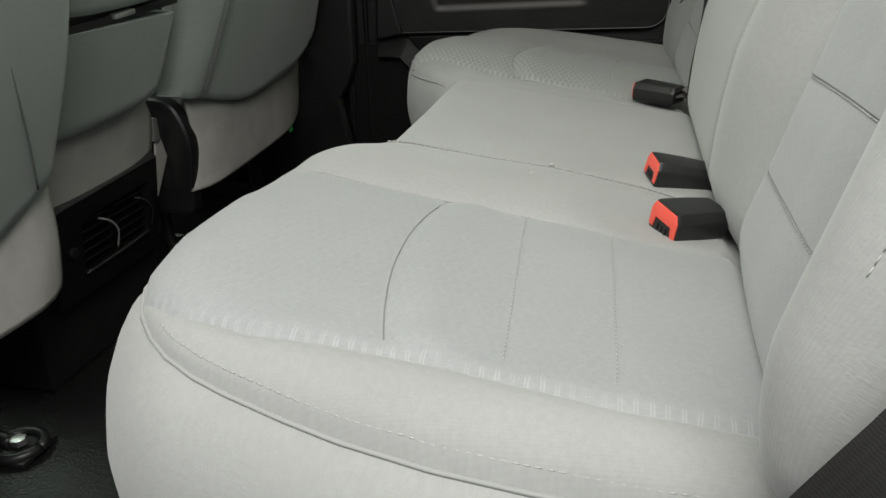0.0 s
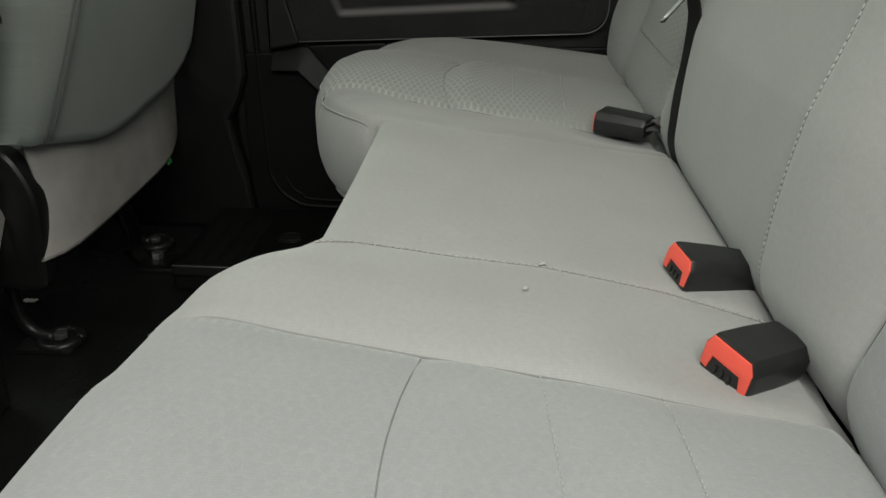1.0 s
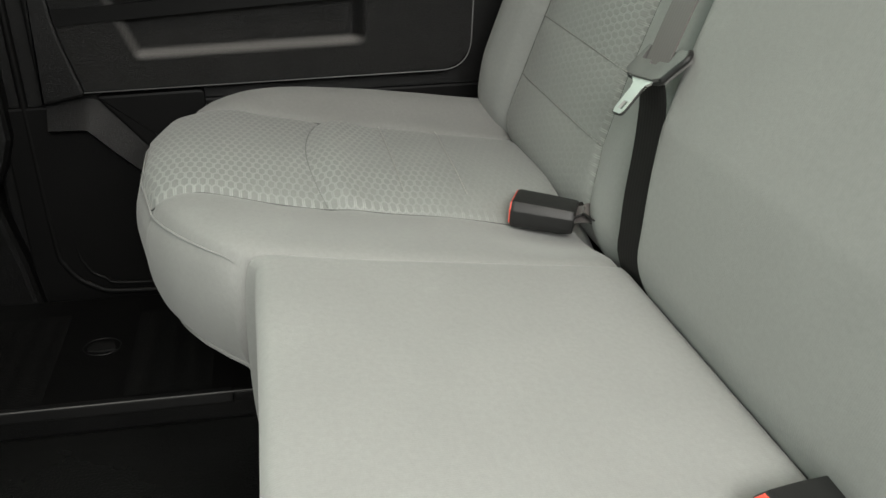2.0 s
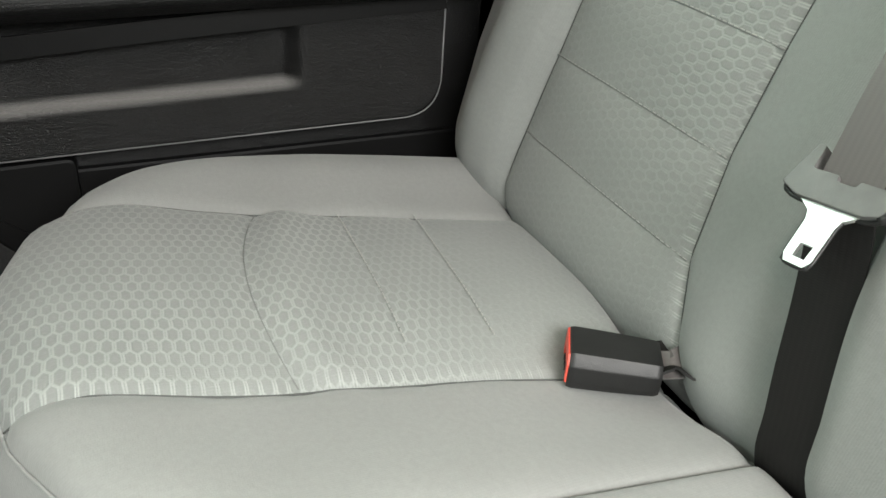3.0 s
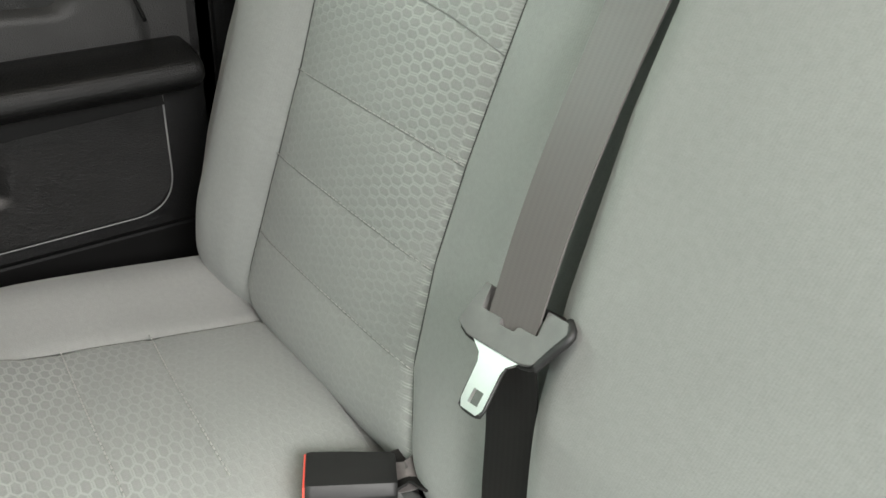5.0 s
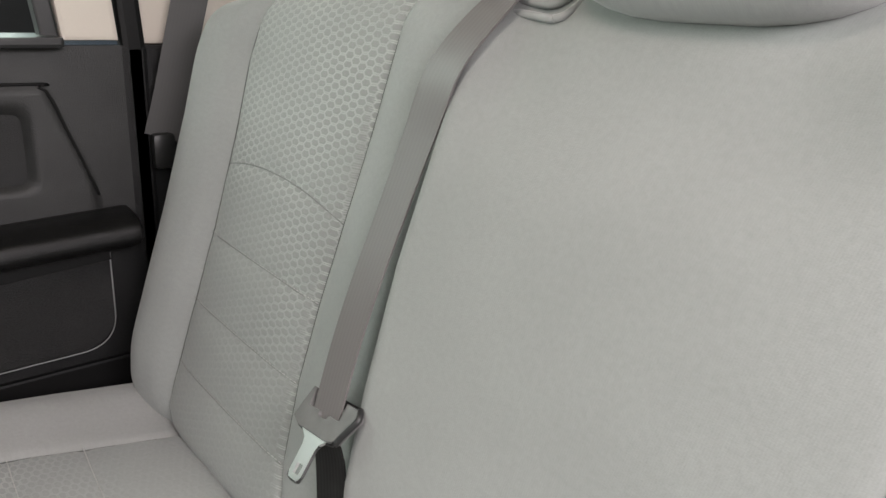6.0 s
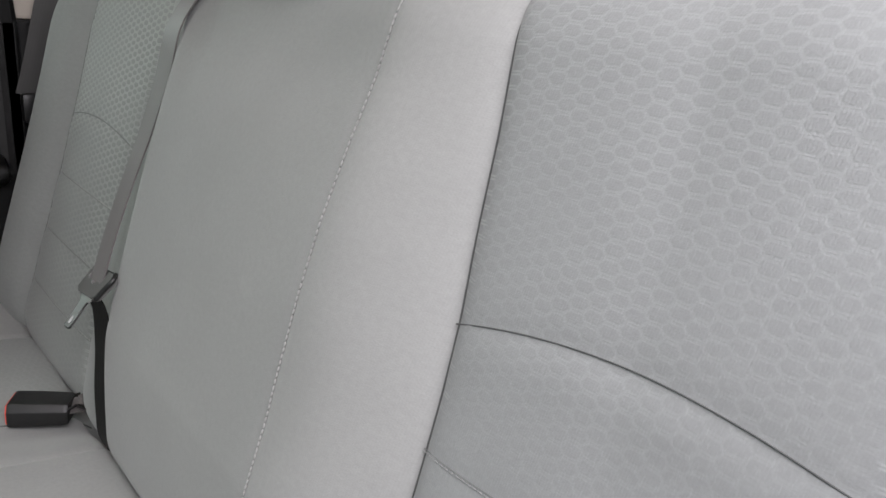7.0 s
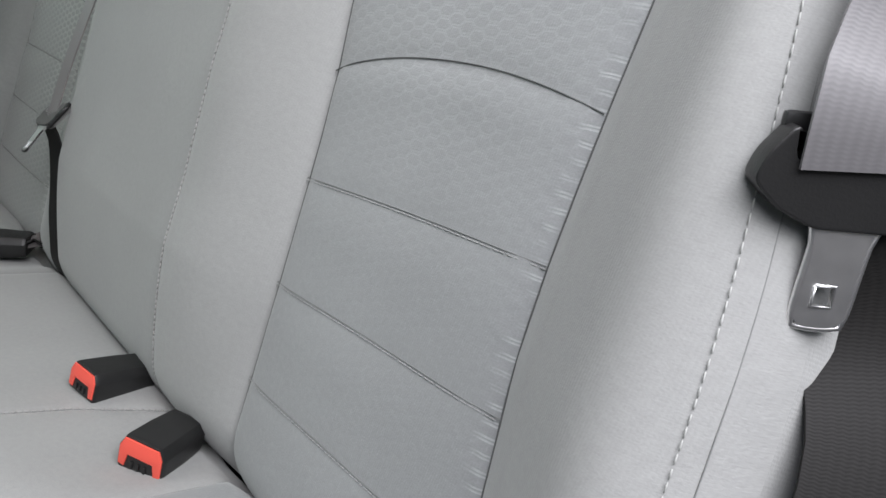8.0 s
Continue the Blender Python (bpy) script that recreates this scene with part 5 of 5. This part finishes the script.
def front_seat(label, y0, y1, x, low, hem, group="front seats"):
    """A front seat seen from behind: cloth back, felt flap below it, black side cover and floor frame. y0 is its inner side."""
    t = thing("front_seat", label, "seat", group)
    s = 1 if y1 > y0 else -1
    w = abs(y1 - y0)
    P = lambda u, z, dx=0.0: (x + dx + (z - 0.34) * 0.22, y0 + s * u * w, z)
    rows = []
    inner = ((-0.025, 0.0, 0.1, 0.17, 0.22, 0.26) if y0 > 0 else (0.015, 0.0, -0.06, -0.05, 0.02, 0.1))
    for (z, u1), u0 in zip(((hem, 1.0), (hem + 0.055, 1.03), (0.55, 1.03), (0.75, 0.97), (0.95, 0.88), (1.0, 0.8)), inner):
        dip = 0.045 if z == hem else 0.0
        deep = 0.035 if z < 0.5 else 0.065
        rows.append([P(u0, z + dip * 0.3, -deep), P(u0, z + dip * 0.2, -deep * 0.6), P(u0 + 0.045, z + dip * 0.1, -0.01), P(0.28, z - dip * 0.6, 0.008), P(0.5, z - dip * 0.4, 0.012), P(0.75, z, 0.006), P(u1 - 0.05, z + dip, -0.012), P(u1, z + dip * 1.3, -0.09)])
    # cover in the darkened cloth, shade on the rear-facing side painted in
    grid_panel("back_cover", rows, FRONT_SHADED_KNIT, t, "grey knit seat back", 0.05)
    for u in (0.005, 0.035, 0.4) if y0 > 0 else (0.1,):
        line = smooth_line([P(u, 0.364, -0.004), P(u + 0.045, 0.44, 0.001), P(u + 0.11, 0.55, 0.003), P(u + 0.17, 0.7, 0.002), P(u + 0.22, 0.95, 0.0)], 0.02)
        cord("seam", line, 0.0014, SEAM if u < 0.3 else ROW, t, sides=5)
    flap = []
    ends = ((0.02, 1.0), (0.05, 0.98), (0.03, 0.96), (0.0, 0.94)) if y0 > 0 else ((-0.01, 1.0), (0.01, 0.98), (0.04, 0.96), (0.06, 0.94))
    for z, (u0, u1) in zip((hem + 0.012, hem - (hem - low) * 0.45, low + 0.02, low), ends):
        k = (hem + 0.015 - z) / (hem + 0.015 - low)
        lift = 0.02 * k
        flap_x = x if y0 > 0 else x + 0.022 * k
        flap.append([(flap_x - 0.035, y0 + s * u0 * w, z), (flap_x - 0.014, y0 + s * (u0 + 0.12) * w, z), (flap_x - 0.012, y0 + s * 0.5 * w, z + lift * 0.35), (flap_x - 0.018, y0 + s * 0.75 * w, z + lift * 0.7), (flap_x - 0.045, y0 + s * u1 * w, z + lift)])
    grid_panel("felt_flap", flap, FELT, t, "grey felt flap under the seat back", 0.004)
    # side cover, cushion side and frame to the floor
    part("side_cover", moved(prism_bm(round_poly([(x - 0.12, 0.14), (x - 0.04, 0.14), (x - 0.028, 0.29), (x - 0.06, 0.355), (x - 0.12, 0.36)], [0.01, 0.02, 0.05, 0.05, 0.01], 8), 0.035, 0.01, 3), on_side(y0 + s * (0.02 if y0 > 0 else 0.16) + (0.0175))), BLACK_SMOOTH, t, "black plastic side cover")
    part("cushion", box_bm((x - 0.5, min(y0, y1) + 0.05, 0.24), (x - 0.06, max(y0, y1) - 0.05, 0.36), 0.04, 4), KNIT, t)
    for u in (0.15, 0.82):
        yy = y0 + s * u * w
        line = smooth_line([(x - 0.2, yy, 0.22), (x - 0.16, yy, 0.14), (x - 0.15, yy, 0.05), (x - 0.13, yy, 0.02), (x - 0.1, yy, 0.012)], 0.01)
        cord("floor_rail", line, 0.011, BLACK_SMOOTH, t, "black seat frame rail", 10)
        part("bolt", moved(prism_bm([(0.011 * math.cos(k * math.pi / 3), 0.011 * math.sin(k * math.pi / 3)) for k in range(6)], 0.01, 0.002), Matrix.Translation((x - 0.09, yy, 0.012))), STEEL, t, "steel floor bolt")
        ring = [Vector((x - 0.09 + 0.03 * math.cos(k * math.pi / 12), yy + 0.03 * math.sin(k * math.pi / 12), 0.01)) for k in range(25)]
        cord("foot_ring", ring, 0.008, BLACK_SMOOTH, t, sides=8)
        part("foot_plate", box_bm((x - 0.15, yy - 0.034, 0.0), (x - 0.058, yy + 0.034, 0.009), 0.004), BLACK_SMOOTH, t)
    if y0 > 0:
        part("tag", moved(prism_bm([(0, 0), (0.02, 0.0), (0.006, 0.022)], 0.002, 0), Matrix.Translation((x - 0.02, 0.6, 0.195)) @ on_back(0.0)), GREEN, t, "small green plastic tag")
    return t


def jump_seat():
    t = thing("centre_jump_seat", "grey knit folding centre seat back with a felt skirt", "seat", "front seats")
    x = -0.7
    P = lambda y, z, dx=0.0: (x + dx + (z - 0.36) * 0.2, y, z)
    rows = []
    for z, dip, reach in ((0.376, 0.026, -0.02), (0.42, 0.01, 0.0), (0.5, 0.0, 0.024), (0.512, 0.0, 0.026)):
        rows.append([P(-0.215, z + 0.01, -0.05), P(-0.2, z, -0.012), P(-0.1, z, 0.0), P(0.05, z + dip * 0.4, 0.0), P(0.113 + reach, z + dip, -0.008), P(0.128 + reach, z + dip * 1.2, -0.05)])
    # both covers use the cloth with shade painted into its colour
    grid_panel("back_cover", rows, FRONT_SHADED_KNIT, t, "", 0.05)
    part("latch_strip", moved(box_bm((-0.03, -0.2, -0.006), (0.006, 0.15, 0.006), 0.003), pose(x + 0.02, 0, 0.522, 3, 0, 0)), BLACK_SMOOTH, t, "black latch strip with a small handle")
    part("latch_handle", moved(box_bm((0.0, -0.03, -0.003), (0.012, 0.02, 0.005), 0.002), pose(x + 0.02, 0, 0.524, 3, 0, 0)), STEEL, t)
    rows = [[P(-0.215, z + 0.006, -0.03), P(-0.1, z, 0.0), P(0.08, z + 0.006, 0.0), P(0.15, z + 0.012, -0.03)] for z in (0.533, 0.56, 0.585)]
    grid_panel("upper_cover", rows, FRONT_SHADED_KNIT, t, "", 0.1)
    rows = [[P(-0.225, z, -0.03), P(-0.1, z, -0.02), P(0.05, z, -0.02), P(end, z, -0.03)] for z, end in ((0.39, 0.085), (0.355, 0.112), (0.32, 0.124), (0.25, 0.118))]
    grid_panel("felt_skirt", rows, FELT, t, "grey felt skirt", 0.004)
    part("hinge", moved(prism_bm(round_poly([(0.148, 0.29), (0.168, 0.287), (0.166, 0.33), (0.152, 0.332)], 0.004), 0.012, 0.003), on_back(-0.765)), PALE_BLACK, t, "grey plastic hinge")
    part("felt_tail", moved(prism_bm([(0.142, 0.193), (0.188, 0.254), (0.176, 0.288), (0.158, 0.292)], 0.004, 0.001), on_back(-0.762)), FELT, t, "torn felt tail beside the hinge")
    return t


def console():
    t = thing("floor_console", "black plastic console end with two air vents", "console")
    x = -0.735
    part("body", moved(prism_bm(round_poly([(-0.2, 0.0), (0.105, 0.0), (0.112, 0.27), (-0.165, 0.262), (-0.2, 0.2)], 0.008), 0.3, 0.006), on_back(x - 0.022, True)), BLACK_SMOOTH, t)
    outer = round_poly([(-0.178, 0.125), (0.085, 0.125), (0.115, 0.277), (-0.155, 0.268)], 0.006, 4)
    inner = round_poly([(-0.112, 0.16), (0.061, 0.163), (0.082, 0.243), (-0.1, 0.238)], 0.008, 4)
    part("bezel", moved(holed_bm(outer, inner, 0.008), on_back(x - 0.006)), BLACK, t, "flat black vent frame", smooth=False)
    # light caught by the frame's two edges is painted in paler plastic
    strip("top_edge", [(x - 0.004, -0.153, 0.2705), (x - 0.004, -0.02, 0.275), (x - 0.004, 0.112, 0.2795)], 0.016, (0.8, 0.0, -0.6), 0.006, LIT_EDGE, t, "bevelled upper edge of the vent frame")
    cord("lip", smooth_line([(x + 0.003, -0.11, 0.1585), (x + 0.004, -0.02, 0.1595), (x + 0.003, 0.06, 0.162)], 0.02), 0.003, LIT_EDGE, t, "lower edge of the vent frame, painted lit")
    part("knob", moved(prism_bm([(0.009 * math.cos(k * math.pi / 8), 0.009 * math.sin(k * math.pi / 8)) for k in range(16)], 0.008, 0.002), Matrix.Translation((0, -0.131, 0.2)) @ on_back(x)), BLACK_SMOOTH, t)
    for ya, yb in ((-0.108, -0.022), (-0.018, 0.07)):
        v = part("vent", box_bm((x - 0.02, ya, 0.158), (x - 0.016, yb, 0.244), 0.001), RUBBER, t)
        for k in range(5):
            z = 0.171 + k * 0.0145
            part("slat", moved(box_bm((-0.008, ya + 0.004, -0.0011), (0.005, yb - 0.004, 0.0011), 0.0005), Matrix.Translation((x - 0.008, 0, z)) @ pose(0, 0, 0, 0, -25, 0)), RUBBER, v)
        ym = yb - 0.018 if ya < -0.1 else yb - 0.012
        cord("vent_tab", smooth_line([(x - 0.004, ym - 0.014, 0.226), (x + 0.008, ym - 0.002, 0.218), (x + 0.012, ym + 0.008, 0.2), (x + 0.006, ym + 0.008, 0.17)], 0.006), 0.0018, PALE_BLACK if ya < -0.1 else BLACK_SMOOTH, v)
    return t


def floor_bracket():
    t = thing("seat_floor_bracket", "dark steel seat bracket bolted to the floor", "bracket")
    line = smooth_line([(-0.8, 0.6, 0.11), (-0.785, 0.595, 0.07), (-0.775, 0.57, 0.03), (-0.75, 0.56, 0.012), (-0.7, 0.55, 0.01)], 0.006)
    strip("arm", line, 0.03, (0.2, 1.0, 0.0), 0.006, STEEL_DARK, t)
    part("bolt", moved(prism_bm([(0.012 * math.cos(k * math.pi / 3), 0.012 * math.sin(k * math.pi / 3)) for k in range(6)], 0.012, 0.002), Matrix.Translation((-0.735, 0.575, 0.012))), STEEL, t, "steel hexagon bolt")
    part("foot", box_bm((-0.76, 0.53, 0.0), (-0.69, 0.6, 0.01), 0.003), STEEL_DARK, t)
    return t


def paper_scrap():
    t = thing("paper_scrap", "small crumpled white paper scrap on the floor", "litter")
    verts, faces = [], []
    n = 7
    for i in range(n):
        for j in range(4):
            x, y = -0.91 + 0.004 * i, 0.395 + 0.004 * j
            verts.append((x, y, 0.001 + 0.004 * abs(math.sin(i * 1.7 + j * 0.9))))
    m = len(verts)
    verts += [(x, y, z - 0.0008) for x, y, z in verts]
    for i in range(n - 1):
        for j in range(3):
            q = (i * 4 + j, i * 4 + j + 1, (i + 1) * 4 + j + 1, (i + 1) * 4 + j)
            faces += [q, tuple(v + m for v in q[::-1])]
    mesh_object("sheet", verts, faces, PAINT, t, smooth=False)
    return t


def belt_guide():
    t = thing("belt_guide", "grey cloth belt guide sewn in the top of the bench", "belt guide")
    m = frame_from(Vector((0.281, 0.106, 0.922)), (0.05, 1.0, 0.08), (-0.8, 0.1, -0.6))
    part("slot", moved(prism_bm(round_poly([(-0.034, -0.014), (0.034, -0.014), (0.034, 0.012), (-0.034, 0.012)], 0.008), 0.004, 0.001), m @ Matrix.Translation((0, 0, -0.001))), RUBBER, t, "dark slot for the belt")
    for off, r in ((0.0, 0.004), (0.01, 0.003)):
        loop = round_poly([(-0.038 - off, -0.018 - off), (0.038 + off, -0.018 - off), (0.038 + off, 0.016 + off), (-0.038 - off, 0.016 + off)], 0.014, 6)
        cord("rim", smooth_line([tuple(m @ Vector((px, py, 0.002 - off * 0.4))) for px, py in loop], 0.006, True), r, KNIT, t, "folded cloth rim", 8)
    return t


def parked_truck():
    """A white pickup parked beyond the far window."""
    t = thing("parked_truck", "white pickup truck parked outside beyond the window", "truck", at=(0.3, 4.0, -0.75))
    side = [(-2.6, 0.45), (2.6, 0.45), (2.6, 1.15), (0.9, 1.2), (0.55, 1.85), (-0.8, 1.85), (-1.3, 1.2), (-2.5, 1.05)]
    part("body", moved(prism_bm(round_poly(side, 0.08), 1.7, 0.06, 3), on_side(1.7)), PAINT, t)
    part("side_window", moved(prism_bm(round_poly([(-1.1, 1.25), (0.5, 1.25), (0.4, 1.75), (-0.75, 1.75)], 0.06), 0.02, 0.005), on_side(0.0)), BLACK_SMOOTH, t)
    part("sill", box_bm((-2.4, -0.02, 0.38), (2.4, 0.1, 0.5), 0.02), BLACK, t)
    for x in (-1.7, 1.7):
        w = part("wheel", moved(prism_bm([(0.36 * math.cos(k * math.pi / 12), 0.36 * math.sin(k * math.pi / 12)) for k in range(24)], 0.26, 0.03), Matrix.Translation((x, 0.2, 0.37)) @ on_side(0.0)), RUBBER, t)
        part("rim", moved(prism_bm([(0.22 * math.cos(k * math.pi / 12), 0.22 * math.sin(k * math.pi / 12)) for k in range(24)], 0.02, 0.005), Matrix.Translation((x, -0.06, 0.37)) @ on_side(0.0)), STEEL, w)
    return t


def lint(x, y, z, size):
    t = thing("lint_speck", "small pale fluff speck lying on the cushion seam", "lint", "lint specks")
    pts = [Vector((x + size * math.sin(k * 2.1), y + size * 0.9 * math.cos(k * 1.7), z + size * 0.25 * math.sin(k * 3.3))) for k in range(9)]
    cord("fibre", smooth_line(pts, 0.0008), 0.0006, PALE_GREY, t, sides=5)
    return t


cab()
far_side()
near_side()
wide = thing("rear_bench_seat", "wide grey knit rear bench section with worn honeycomb insert", "bench seat", "rear bench sections")
left_cushion(wide)
left_back(wide)
narrow = thing("rear_bench_seat", "narrow grey knit rear bench section with crisp honeycomb insert", "bench seat", "rear bench sections")
right_cushion(narrow)
right_back(narrow)
front_seat("grey knit front seat with felt flap beside the far door", 0.185, 0.75, -0.68, 0.19, 0.355)
front_seat("grey knit front seat with felt flap beside the open door", -0.25, -0.78, -0.62, 0.228, 0.355)
jump_seat()
console()
head_restraint("grey knit centre head restraint low on the bench top", -0.052, 0.3, 0.903, 0.245, 0.17, 0.125)
head_restraint("grey knit head restraint over the narrow backrest", 0.45, 0.36, 0.918, 0.25)
buckle("black belt buckle with red button lying on the cushion seam", (0.078, -0.314, 0.383), (0.841, 0.542), 0.062, tilt=3.0, taper=0.82, roll=9.0, size=0.9)
buckle("black belt buckle with red button on the middle cushion", (0.069, -0.185, 0.396), (0.956, 0.294), 0.069, tilt=10.0, taper=0.82, roll=8.0, size=0.8)
buckle("black belt buckle with red button on the narrow cushion", (0.062, 0.314, 0.382), (0.87, -0.48), 0.071, tilt=1.0, taper=0.6)
centre_belt()
near_belt()
far_belt()
dome_lamp()
belt_guide()
floor_bracket()
paper_scrap()
parked_truck()
lint(-0.041, -0.188, 0.3945, 0.003)
lint(-0.057, -0.249, 0.4025, 0.0017)
